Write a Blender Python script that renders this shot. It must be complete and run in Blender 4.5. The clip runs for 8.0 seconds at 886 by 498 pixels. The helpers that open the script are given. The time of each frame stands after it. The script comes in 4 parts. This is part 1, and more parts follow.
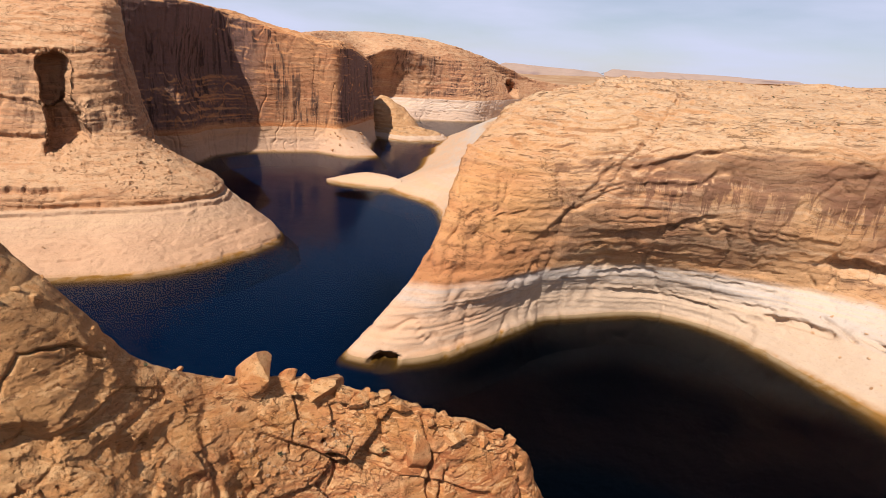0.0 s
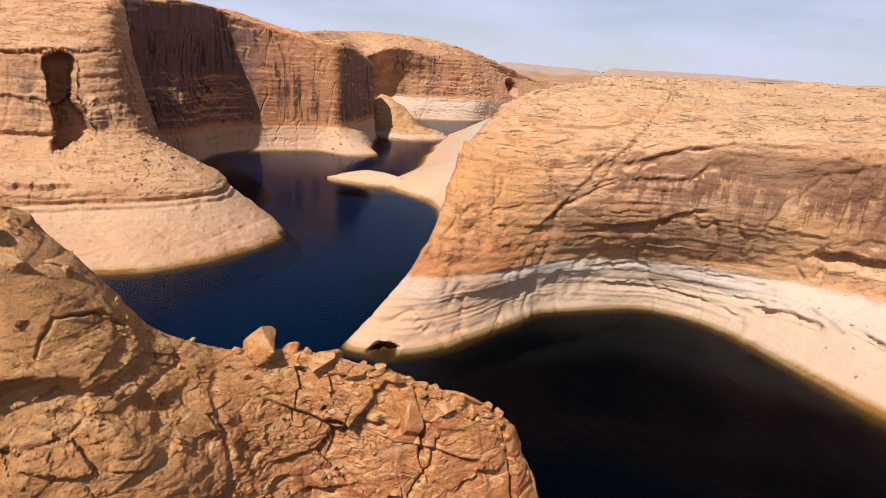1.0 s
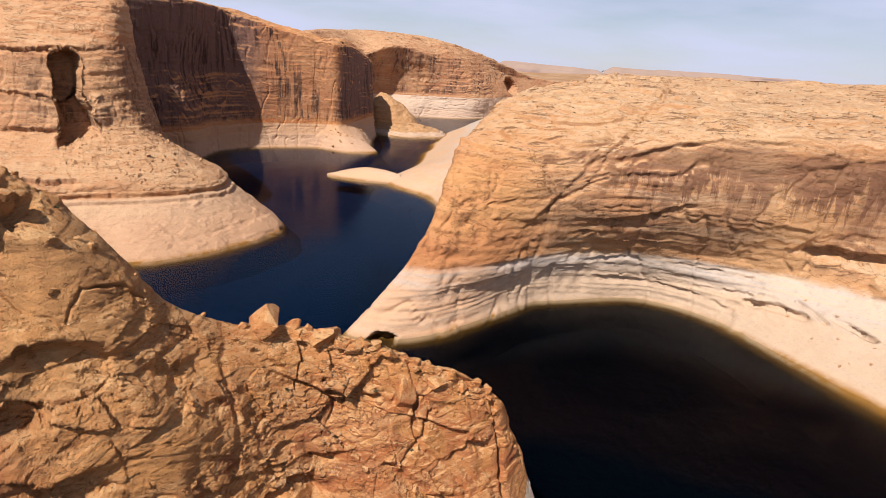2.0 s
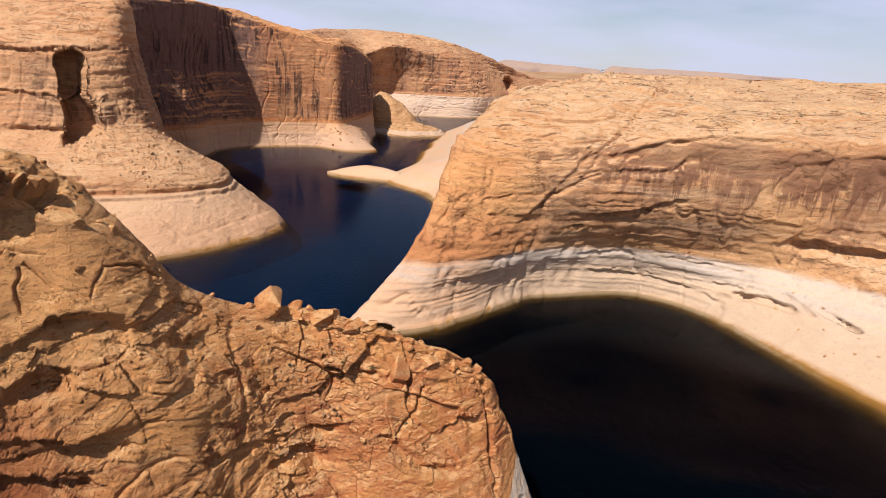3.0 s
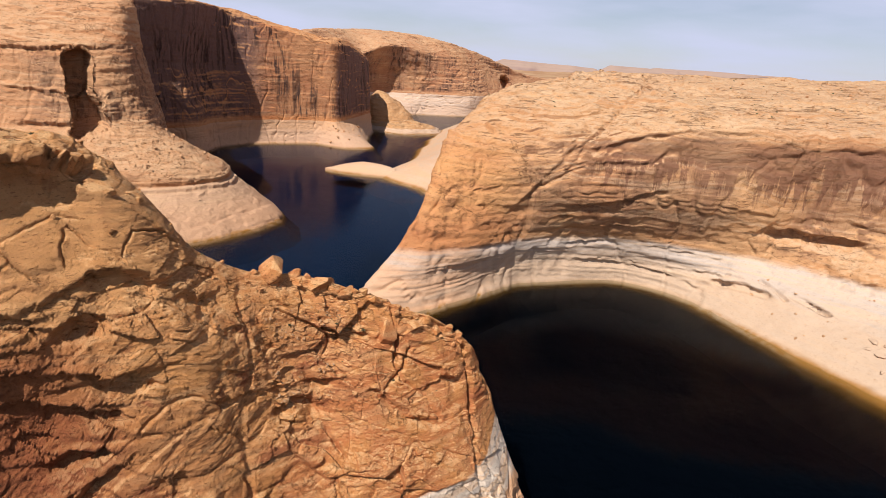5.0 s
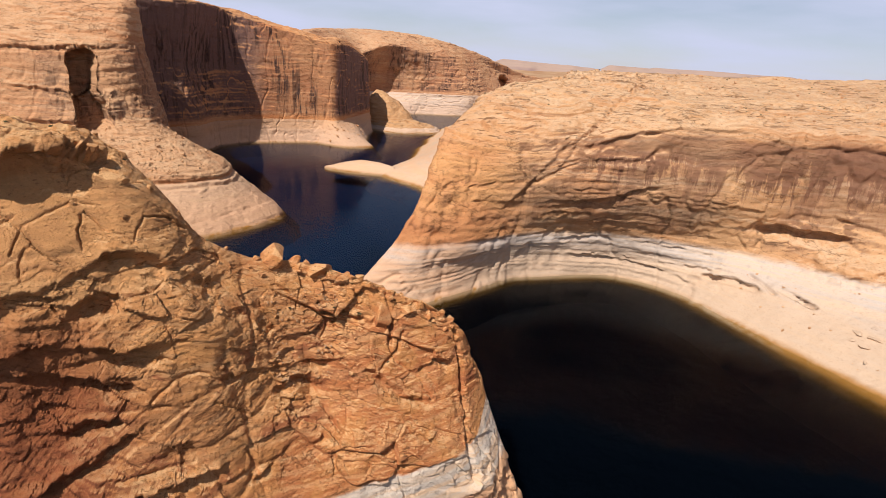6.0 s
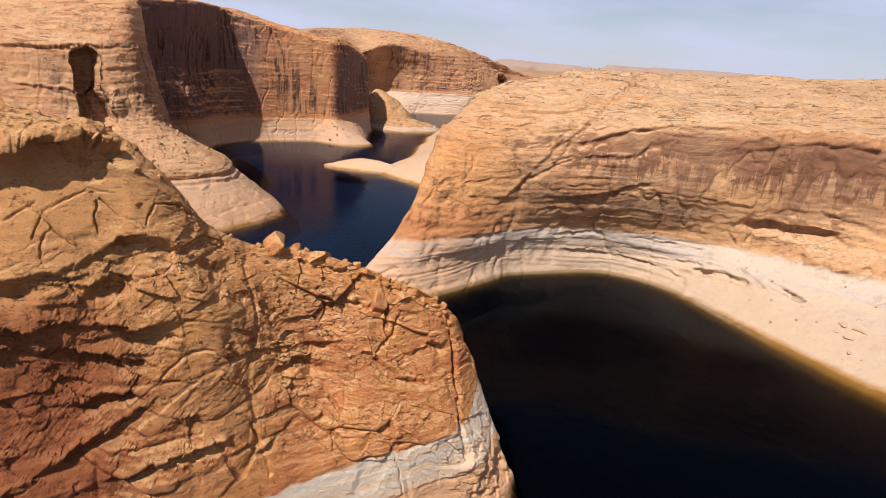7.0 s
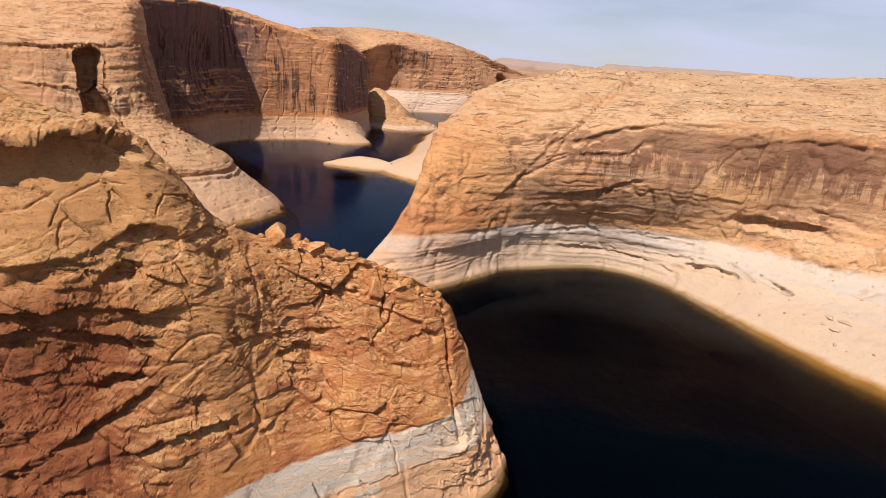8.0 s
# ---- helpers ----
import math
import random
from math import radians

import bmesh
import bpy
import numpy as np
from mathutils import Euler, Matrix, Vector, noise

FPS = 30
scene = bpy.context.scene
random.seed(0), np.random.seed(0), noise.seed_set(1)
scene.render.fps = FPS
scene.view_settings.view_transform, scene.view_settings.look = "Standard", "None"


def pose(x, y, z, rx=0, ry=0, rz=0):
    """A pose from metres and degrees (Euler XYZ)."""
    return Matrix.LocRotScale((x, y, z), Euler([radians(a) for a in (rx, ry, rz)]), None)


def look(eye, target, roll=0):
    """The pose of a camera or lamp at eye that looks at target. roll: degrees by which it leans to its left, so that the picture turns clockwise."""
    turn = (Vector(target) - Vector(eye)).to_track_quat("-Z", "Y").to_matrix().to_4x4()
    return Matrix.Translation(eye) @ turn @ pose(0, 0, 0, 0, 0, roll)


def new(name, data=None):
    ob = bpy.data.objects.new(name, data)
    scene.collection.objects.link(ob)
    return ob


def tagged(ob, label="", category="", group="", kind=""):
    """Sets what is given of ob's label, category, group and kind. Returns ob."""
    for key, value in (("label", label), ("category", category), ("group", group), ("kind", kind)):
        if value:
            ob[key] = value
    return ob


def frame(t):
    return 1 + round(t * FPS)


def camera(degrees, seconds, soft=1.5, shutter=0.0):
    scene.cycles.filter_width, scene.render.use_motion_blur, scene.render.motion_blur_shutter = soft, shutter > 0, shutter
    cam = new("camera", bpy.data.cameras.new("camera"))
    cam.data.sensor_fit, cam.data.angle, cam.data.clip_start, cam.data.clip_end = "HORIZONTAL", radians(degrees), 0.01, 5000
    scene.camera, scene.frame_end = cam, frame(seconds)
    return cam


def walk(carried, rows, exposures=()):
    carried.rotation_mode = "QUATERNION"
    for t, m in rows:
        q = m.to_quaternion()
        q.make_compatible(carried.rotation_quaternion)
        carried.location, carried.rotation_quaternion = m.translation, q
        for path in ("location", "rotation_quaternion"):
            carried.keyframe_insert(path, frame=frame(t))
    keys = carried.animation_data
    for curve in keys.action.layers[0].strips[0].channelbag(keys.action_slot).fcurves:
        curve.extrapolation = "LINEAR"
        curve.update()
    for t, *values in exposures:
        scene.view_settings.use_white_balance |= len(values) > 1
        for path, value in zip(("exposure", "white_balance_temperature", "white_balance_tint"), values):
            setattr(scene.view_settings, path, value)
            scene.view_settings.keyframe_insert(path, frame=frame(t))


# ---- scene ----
cam = camera(75.9, 8.0, soft=0.6)
PATH = [
    (0, (-1.093, 4.192, 106.998), (-1.092, 6.088, 106.362), 4.1),
    (0.5, (-0.292, 0.749, 106.975), (-0.292, 2.645, 106.338), 4.1),
    (1, (0.53, -2.618, 106.903), (0.528, -0.722, 106.265), 4.0),
    (1.5, (1.289, -6.016, 106.876), (1.288, -4.121, 106.236), 4.1),
    (3, (3.676, -16.369, 106.991), (3.674, -14.476, 106.347), 4.0),
    (3.5, (4.489, -19.694, 106.958), (4.493, -17.8, 106.314), 4.0),
    (4, (5.334, -23.048, 106.883), (5.338, -21.154, 106.24), 4.0),
    (4.5, (6.169, -26.317, 106.8), (6.172, -24.424, 106.155), 4.0),
    (6, (8.906, -36.259, 106.647), (8.909, -34.366, 106.001), 4.0),
    (6.5, (9.705, -39.645, 106.51), (9.707, -37.752, 105.863), 4.0),
    (7, (10.497, -42.957, 106.459), (10.501, -41.064, 105.812), 4.0),
    (7.5, (11.124, -45.969, 106.465), (11.131, -44.077, 105.817), 4.0),
    (8, (11.901, -49.094, 106.641), (11.907, -47.202, 105.991), 4.0),
]
walk(cam, [(t, look(eye, target, roll)) for t, eye, target, roll in PATH], exposures=[(0.0, 0.31), (8.0, 0.22)])

# ---------------------------------------------------------------- light
SUN_DIR = Vector((-0.28, -0.575, 0.77)).normalized()   # towards the sun
world = bpy.data.worlds.new("desert_sky")
scene.world = world
world.use_nodes = True
wn, wl = world.node_tree.nodes, world.node_tree.links
sky = wn.new("ShaderNodeTexSky")
sky.sky_type, sky.sun_disc = "NISHITA", False
sky.sun_elevation = math.asin(SUN_DIR.z)
sky.sun_rotation = math.atan2(SUN_DIR.x, SUN_DIR.y)
sky.altitude, sky.air_density, sky.dust_density, sky.ozone_density = 1100, 1.0, 0.35, 1.5
bg = wn["Background"]
bg.inputs["Strength"].default_value = 0.055
# thin high cloud, streaked along the horizon
tc = wn.new("ShaderNodeTexCoord")
stretch = wn.new("ShaderNodeMapping")
stretch.inputs["Scale"].default_value = (1.3, 1.3, 7.0)
cloud = wn.new("ShaderNodeTexNoise")
cloud.inputs["Scale"].default_value, cloud.inputs["Detail"].default_value = 2.3, 7
cloud_ramp = wn.new("ShaderNodeMapRange")
cloud_ramp.inputs[1].default_value, cloud_ramp.inputs[2].default_value = 0.30, 0.66
cloud_ramp.inputs[3].default_value, cloud_ramp.inputs[4].default_value = 0.40, 1.0
cloud_mix = wn.new("ShaderNodeMix")
cloud_mix.data_type = "RGBA"
cloud_mix.inputs["B"].default_value = (9.6, 10.2, 13.4, 1)
wl.new(tc.outputs["Generated"], stretch.inputs["Vector"])
wl.new(stretch.outputs[0], cloud.inputs["Vector"])
wl.new(cloud.outputs["Fac"], cloud_ramp.inputs["Value"])
height = wn.new("ShaderNodeSeparateXYZ")
wl.new(tc.outputs["Generated"], height.inputs[0])
low = wn.new("ShaderNodeMapRange")
low.inputs[1].default_value, low.inputs[2].default_value = 0.05, 0.55
low.inputs[3].default_value, low.inputs[4].default_value = 1.0, 0.12
wl.new(height.outputs[2], low.inputs[0])
veil = wn.new("ShaderNodeMath")
veil.operation = "MULTIPLY"
wl.new(cloud_ramp.outputs[0], veil.inputs[0])
wl.new(low.outputs[0], veil.inputs[1])
wl.new(veil.outputs[0], cloud_mix.inputs["Factor"])
wl.new(sky.outputs[0], cloud_mix.inputs["A"])
wl.new(cloud_mix.outputs["Result"], bg.inputs["Color"])

sun = new("sun", bpy.data.lights.new("sun", "SUN"))
sun.data.energy, sun.data.angle, sun.data.color = 4.9, radians(0.53), (1.0, 0.95, 0.90)
sun.matrix_world = look(SUN_DIR * 900, (0, 0, 0))


# ---------------------------------------------------------------- materials
class Nodes:
    """A short way to write node materials."""

    def __init__(self, name):
        self.mat = bpy.data.materials.new(name)
        self.mat.use_nodes = True
        self.t = self.mat.node_tree
        self.bsdf = self.t.nodes["Principled BSDF"]
        self.out = self.t.nodes["Material Output"]
        self.geo = self.t.nodes.new("ShaderNodeNewGeometry")
        self.pos = self.geo.outputs["Position"]
        xyz = self.t.nodes.new("ShaderNodeSeparateXYZ")
        self.link(self.pos, xyz.inputs[0])
        self.x, self.y, self.z = xyz.outputs
        nz = self.t.nodes.new("ShaderNodeSeparateXYZ")
        self.link(self.geo.outputs["Normal"], nz.inputs[0])
        self.nz = nz.outputs[2]

    def link(self, a, b):
        if hasattr(a, "is_linked"):
            self.t.links.new(a, b)
        elif hasattr(b.default_value, "__len__") and not hasattr(a, "__len__"):
            b.default_value = (a, a, a)
        elif hasattr(a, "__len__") and len(b.default_value) == 4:
            b.default_value = (*a[:3], 1)
        else:
            b.default_value = a

    def math(self, op, a, b=0.0, c=0.0):
        n = self.t.nodes.new("ShaderNodeMath")
        n.operation = op
        for k, v in enumerate((a, b, c)):
            self.link(v, n.inputs[k])
        return n.outputs[0]

    def coords(self, scale, src=None):
        n = self.t.nodes.new("ShaderNodeMapping")
        self.link(src or self.pos, n.inputs["Vector"])
        n.inputs["Scale"].default_value = scale if hasattr(scale, "__len__") else (scale,) * 3
        return n.outputs[0]

    def noise(self, scale, detail=4, rough=0.55, warp=0.0, src=None, lac=2.0):
        n = self.t.nodes.new("ShaderNodeTexNoise")
        self.link(self.coords(scale, src), n.inputs["Vector"])
        n.inputs["Scale"].default_value, n.inputs["Detail"].default_value = 1.0, detail
        n.inputs["Roughness"].default_value, n.inputs["Distortion"].default_value = rough, warp
        return n.outputs["Fac"]

    def cells(self, scale, feature="DISTANCE_TO_EDGE", out="Distance", src=None):
        n = self.t.nodes.new("ShaderNodeTexVoronoi")
        n.feature = feature
        self.link(self.coords(scale, src), n.inputs["Vector"])
        n.inputs["Scale"].default_value = 1.0
        return n.outputs[out]

    def ramp(self, v, lo, hi, to0=0.0, to1=1.0, smooth=True):
        n = self.t.nodes.new("ShaderNodeMapRange")
        n.interpolation_type = "SMOOTHSTEP" if smooth else "LINEAR"
        for k, q in zip((0, 1, 2, 3, 4), (v, lo, hi, to0, to1)):
            self.link(q, n.inputs[k])
        return n.outputs[0]

    def mix(self, f, a, b, blend="MIX"):
        n = self.t.nodes.new("ShaderNodeMix")
        n.data_type, n.blend_type = "RGBA", blend
        self.link(f, n.inputs["Factor"])
        self.link(a, n.inputs["A"])
        self.link(b, n.inputs["B"])
        return n.outputs["Result"]

    def bump(self, height, strength, distance, under=None):
        n = self.t.nodes.new("ShaderNodeBump")
        self.link(height, n.inputs["Height"])
        n.inputs["Distance"].default_value = distance
        self.link(strength, n.inputs["Strength"])
        if under is not None:
            self.link(under, n.inputs["Normal"])
        return n.outputs[0]


def sandstone(name, base, pale, rust, varnish=0.5, ring=25.0, ring_col=(0.60, 0.50, 0.42), grain=1.0, streak_top=400.0, cracks=0.5, dust=0.5, drape=None, rosy=0.6, film_shade=0.62, bed_shade=None, low_col=(0.53, 0.355, 0.25)):
    """Bedded desert sandstone: banded colour, varnish streaks on steep faces, and the bleached band that the lake left up to the height `ring`."""
    n = Nodes(name)
    patch = n.noise(0.018, 5, 0.55)
    col = n.mix(n.ramp(patch, 0.35, 0.68), base, rust)
    # bedding: thin level bands, gently warped
    warp = n.math("MULTIPLY_ADD", n.noise(0.03, 3), 14.0, n.z)
    comb = n.t.nodes.new("ShaderNodeCombineXYZ")
    n.link(n.x, comb.inputs[0]), n.link(n.y, comb.inputs[1]), n.link(warp, comb.inputs[2])
    beds = n.noise((0.012, 0.012, 0.55), 6, 0.62, src=comb.outputs[0])
    col = n.mix(n.ramp(beds, 0.42, 0.70, 0.0, 0.6), col, pale)
    fine_beds = n.noise((0.03, 0.03, 2.2 if bed_shade else 1.0), 5, 0.65, src=comb.outputs[0])
    col = n.mix(n.ramp(fine_beds, 0.46, 0.32, 0.0, 0.15 if bed_shade else 0.40), col, tuple(c * 0.62 for c in rust))
    if bed_shade:
        ochre = n.noise((0.10, 0.10, 0.16), 6, 0.66, 0.5)
        col = n.mix(n.ramp(ochre, 0.50, 0.62, 0.0, 0.60), col, (0.63, 0.280, 0.085))
        col = n.mix(n.ramp(ochre, 0.44, 0.34, 0.0, 0.80), col, (0.36, 0.108, 0.042))
        # red band of rock, darkened to the left by the face's shade painted in
        inside = n.math("MULTIPLY", n.ramp(warp, bed_shade[0], bed_shade[0] + 8), n.ramp(warp, bed_shade[1], bed_shade[1] + 10, 1, 0))
        inside = n.math("MULTIPLY", inside, n.ramp(n.noise((0.05, 0.05, 0.12), 5, 0.6), 0.34, 0.56, 0.6, bed_shade[2]))
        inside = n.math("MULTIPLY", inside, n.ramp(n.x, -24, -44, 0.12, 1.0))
        col = n.mix(inside, col, bed_shade[3])
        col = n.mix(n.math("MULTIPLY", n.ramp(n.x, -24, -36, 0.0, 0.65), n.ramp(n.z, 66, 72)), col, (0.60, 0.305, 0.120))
    blotch = n.noise(0.11 * grain, 6, 0.62)
    col = n.mix(n.ramp(blotch, 0.56, 0.74, 0.0, 0.6), col, tuple(c * 0.72 for c in base))
    # flat ground gathers pale dust
    flat = n.ramp(n.nz, 0.45, 0.90)
    col = n.mix(n.math("MULTIPLY", flat, dust), col, n.mix(n.ramp(n.noise(0.25 * grain, 6, 0.65), 0.42, 0.62), pale, base))
    if bed_shade:
        # redder rock below the slab, with the shade there painted into its colour
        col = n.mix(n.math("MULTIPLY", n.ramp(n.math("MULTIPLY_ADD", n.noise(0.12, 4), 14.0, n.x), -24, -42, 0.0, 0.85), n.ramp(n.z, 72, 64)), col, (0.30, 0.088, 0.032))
    # dark desert varnish running down steep rock
    steep = n.ramp(n.nz, 0.55, 0.15)
    runs = n.noise((0.22, 0.22, 0.010), 6, 0.62, 0.15)
    broad = n.noise((0.030, 0.030, 0.012), 4, 0.5)
    where = n.math("MULTIPLY", n.ramp(runs, 0.47, 0.60), n.ramp(broad, 0.40, 0.58))
    # varnish film; on the canyon wall, purple-grey shade painted over its shaded ends
    coat_shade = n.math("MULTIPLY", n.ramp(broad, 0.36, 0.62) if film_shade < 0.8 else n.math("MAXIMUM", n.ramp(n.x, -190, -225, 0.35, 1.0), n.ramp(n.x, -132, -125)), film_shade)
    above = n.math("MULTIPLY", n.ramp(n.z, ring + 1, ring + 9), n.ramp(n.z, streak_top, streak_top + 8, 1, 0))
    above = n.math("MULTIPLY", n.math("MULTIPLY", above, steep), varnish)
    col = n.mix(n.math("MULTIPLY", coat_shade, above), col, (0.135, 0.080, 0.074))
    where = n.math("MULTIPLY", where, above)
    if drape:
        lo, hi, x0 = drape
        nose = n.math("MULTIPLY", n.ramp(n.x, 62, 18, 0.0, 0.75), n.ramp(n.y, 330, 280))
        col = n.mix(n.math("MULTIPLY", nose, n.ramp(n.z, 92, 60)), col, n.mix(n.ramp(n.noise((0.05, 0.05, 0.16), 5, 0.6), 0.40, 0.62), (0.62, 0.29, 0.105), (0.56, 0.235, 0.085)))
        col = n.mix(n.math("MULTIPLY", n.math("MULTIPLY", nose, n.ramp(n.z, 46, 32)), 0.8), col, (0.44, 0.165, 0.065))
        comb_z = n.math("MULTIPLY_ADD", n.math("SUBTRACT", n.noise((0.35, 0.35, 0.012), 6, 0.7), 0.5), 70.0, n.z)
        coat = n.math("MULTIPLY", n.ramp(comb_z, lo - 3, lo + 4), n.ramp(n.math("MULTIPLY_ADD", n.noise(0.05, 4), 10.0, n.z), hi + 4, hi + 7, 1, 0))
        coat = n.math("MULTIPLY", n.math("MULTIPLY", coat, n.ramp(n.x, x0, x0 + 25)), n.ramp(n.nz, 0.75, 0.45))
        where = n.math("MAXIMUM", where, n.math("MULTIPLY", coat, n.ramp(n.noise((0.02, 0.02, 0.05), 5, 0.6), 0.34, 0.56, 0.35, 0.85)))
    col = n.mix(where, col, (0.055, 0.030, 0.024) if not drape else (0.200, 0.088, 0.052))
    # bleached band of the old lake level
    wob = n.math("MULTIPLY_ADD", n.noise(0.12, 4), 3.0, ring - 1.5)
    if bed_shade:
        wob = n.math("ADD", wob, n.ramp(n.x, 18, 28, 0.0, 9.0))
    inring = n.ramp(n.math("SUBTRACT", wob, n.z), -1.8 if drape else -0.3, 1.8 if drape else 0.5)
    rb = n.noise((0.02, 0.02, 0.8), 6, 0.65)
    rcol = n.mix(n.ramp(rb, 0.40, 0.66), ring_col, tuple(a * 0.45 + b * 0.55 for a, b in zip(ring_col, pale)))
    rruns = n.noise((0.3, 0.3, 0.02), 5, 0.6)
    rcol = n.mix(n.ramp(rruns, 0.55, 0.72, 0, 0.5), rcol, tuple(c * 0.70 for c in ring_col))
    low = n.ramp(n.math("MULTIPLY_ADD", n.noise(0.05, 4), 10.0, n.z), 26.0, 14.0, 0.0, rosy)
    if bed_shade:
        low = n.ramp(n.math("MULTIPLY_ADD", n.noise(0.15, 4), 4.0, n.z), 18.2, 16.4, 0.0, 0.9)
        low = n.math("MULTIPLY", low, n.ramp(n.noise((0.12, 0.12, 0.05), 4), 0.66, 0.58))
    rcol = n.mix(low, rcol, low_col)
    if drape:
        tip = n.math("MULTIPLY", n.ramp(n.x, 38, 8, 0.0, 0.8), n.ramp(n.noise((0.03, 0.03, 0.35), 5, 0.6), 0.35, 0.62, 0.25, 1.0))
        rcol = n.mix(tip, rcol, (0.60, 0.35, 0.205))
    col = n.mix(n.math("MULTIPLY", inring, 0.9), col, rcol)
    # grain, pits and hairline cracks
    g = n.noise(1.3 * grain, 8, 0.68)
    calm = n.math("SUBTRACT", 1.0, n.math("MULTIPLY", inring, 0.6 if drape else 0.2))
    col = n.mix(n.math("MULTIPLY", n.ramp(g, 0.50, 0.72, 0.0, 0.45), calm), col, tuple(c * 0.50 for c in base))
    # dashes on flat tops: small scarps, their thin shadows painted dark
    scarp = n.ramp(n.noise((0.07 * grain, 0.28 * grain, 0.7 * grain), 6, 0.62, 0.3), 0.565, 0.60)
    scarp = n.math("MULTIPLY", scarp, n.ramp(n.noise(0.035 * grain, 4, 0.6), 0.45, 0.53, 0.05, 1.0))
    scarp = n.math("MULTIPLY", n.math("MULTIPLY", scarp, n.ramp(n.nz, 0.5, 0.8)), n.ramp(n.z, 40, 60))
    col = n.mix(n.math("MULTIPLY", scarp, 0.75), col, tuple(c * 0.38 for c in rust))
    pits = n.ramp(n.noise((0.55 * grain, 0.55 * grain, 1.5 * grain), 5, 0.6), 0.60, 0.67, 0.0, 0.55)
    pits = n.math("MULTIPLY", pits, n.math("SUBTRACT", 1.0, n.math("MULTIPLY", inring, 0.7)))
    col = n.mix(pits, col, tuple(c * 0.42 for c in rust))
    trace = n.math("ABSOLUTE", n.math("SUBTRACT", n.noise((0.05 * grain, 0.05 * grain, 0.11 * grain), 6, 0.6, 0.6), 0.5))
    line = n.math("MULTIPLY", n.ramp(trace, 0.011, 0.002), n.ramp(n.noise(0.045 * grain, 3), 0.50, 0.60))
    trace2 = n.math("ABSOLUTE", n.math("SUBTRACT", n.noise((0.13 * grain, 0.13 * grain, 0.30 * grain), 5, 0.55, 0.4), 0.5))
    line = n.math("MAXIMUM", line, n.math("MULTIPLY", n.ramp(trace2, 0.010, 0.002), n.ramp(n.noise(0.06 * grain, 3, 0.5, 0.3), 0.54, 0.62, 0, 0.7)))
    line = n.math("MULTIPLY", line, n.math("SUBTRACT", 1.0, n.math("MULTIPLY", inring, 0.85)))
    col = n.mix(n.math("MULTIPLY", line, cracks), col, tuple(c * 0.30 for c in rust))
    # below the water line: golden algae, then the lake's reflected tone painted in
    wet = n.ramp(n.math("MULTIPLY_ADD", n.noise(0.2, 3), 1.2, n.z), 2.4, 0.4)
    col = n.mix(n.math("MULTIPLY", wet, n.ramp(n.nz, 0.60, 0.85, 0.25, 0.9)), col, (0.30, 0.125, 0.012))
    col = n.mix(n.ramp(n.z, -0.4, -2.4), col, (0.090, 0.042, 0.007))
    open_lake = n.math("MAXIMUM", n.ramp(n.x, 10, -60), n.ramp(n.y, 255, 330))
    # near-black for the bay's dark reflection, blue for the open lake's
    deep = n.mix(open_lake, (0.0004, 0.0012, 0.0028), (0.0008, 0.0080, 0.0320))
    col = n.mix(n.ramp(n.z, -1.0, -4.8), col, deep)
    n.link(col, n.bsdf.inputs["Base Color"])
    n.bsdf.inputs["Roughness"].default_value = 0.88
    n.link(n.ramp(n.z, -0.5, 0.0, 0.0, 0.25), n.bsdf.inputs["Specular IOR Level"])
    h = n.math("ADD", n.math("MULTIPLY", fine_beds, 0.25 if bed_shade else 0.6), n.math("MULTIPLY", g, 0.8))
    h = n.math("SUBTRACT", n.math("SUBTRACT", h, n.math("MULTIPLY", line, cracks)), n.math("MULTIPLY", n.math("MAXIMUM", pits, scarp), 0.5))
    nb = n.bump(n.noise(0.45 * grain, 10, 0.70), n.math("MULTIPLY", calm, 0.65 if bed_shade else 0.8), 1.0)
    n.link(n.bump(h, n.math("MULTIPLY", calm, 0.9), 0.6, nb), n.bsdf.inputs["Normal"])
    return n.mat


M_NEAR = sandstone("near_sandstone", (0.67, 0.300, 0.104), (0.80, 0.465, 0.215), (0.54, 0.180, 0.060), varnish=0.15, ring_col=(0.64, 0.55, 0.45), grain=2.2, dust=0.8, rosy=1.0, low_col=(0.68, 0.37, 0.19), bed_shade=(20, 58, 0.95, (0.23, 0.068, 0.028)))
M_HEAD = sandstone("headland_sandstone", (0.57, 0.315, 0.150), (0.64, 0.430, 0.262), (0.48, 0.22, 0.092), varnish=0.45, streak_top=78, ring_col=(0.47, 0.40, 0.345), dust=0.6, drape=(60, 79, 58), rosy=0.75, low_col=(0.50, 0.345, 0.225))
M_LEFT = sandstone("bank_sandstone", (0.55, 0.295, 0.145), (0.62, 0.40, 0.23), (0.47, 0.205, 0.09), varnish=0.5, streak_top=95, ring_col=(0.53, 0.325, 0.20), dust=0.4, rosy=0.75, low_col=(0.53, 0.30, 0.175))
M_WALL = sandstone("cliff_sandstone", (0.53, 0.24, 0.095), (0.60, 0.335, 0.165), (0.44, 0.16, 0.058), varnish=1.0, ring_col=(0.52, 0.315, 0.19), grain=0.7, dust=0.5, film_shade=0.9)
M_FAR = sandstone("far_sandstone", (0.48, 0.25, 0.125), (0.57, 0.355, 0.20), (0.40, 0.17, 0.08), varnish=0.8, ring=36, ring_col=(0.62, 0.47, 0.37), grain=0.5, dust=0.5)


M_SHELF = sandstone("shelf_sandstone", (0.47, 0.25, 0.11), (0.55, 0.34, 0.18), (0.38, 0.17, 0.07), varnish=0.2, ring=5, ring_col=(0.56, 0.42, 0.31), grain=0.7, dust=0.5)
M_STONE = sandstone("loose_sandstone", (0.58, 0.33, 0.17), (0.64, 0.42, 0.25), (0.50, 0.24, 0.11), varnish=0.0, ring=3, grain=1.5, dust=0.5)


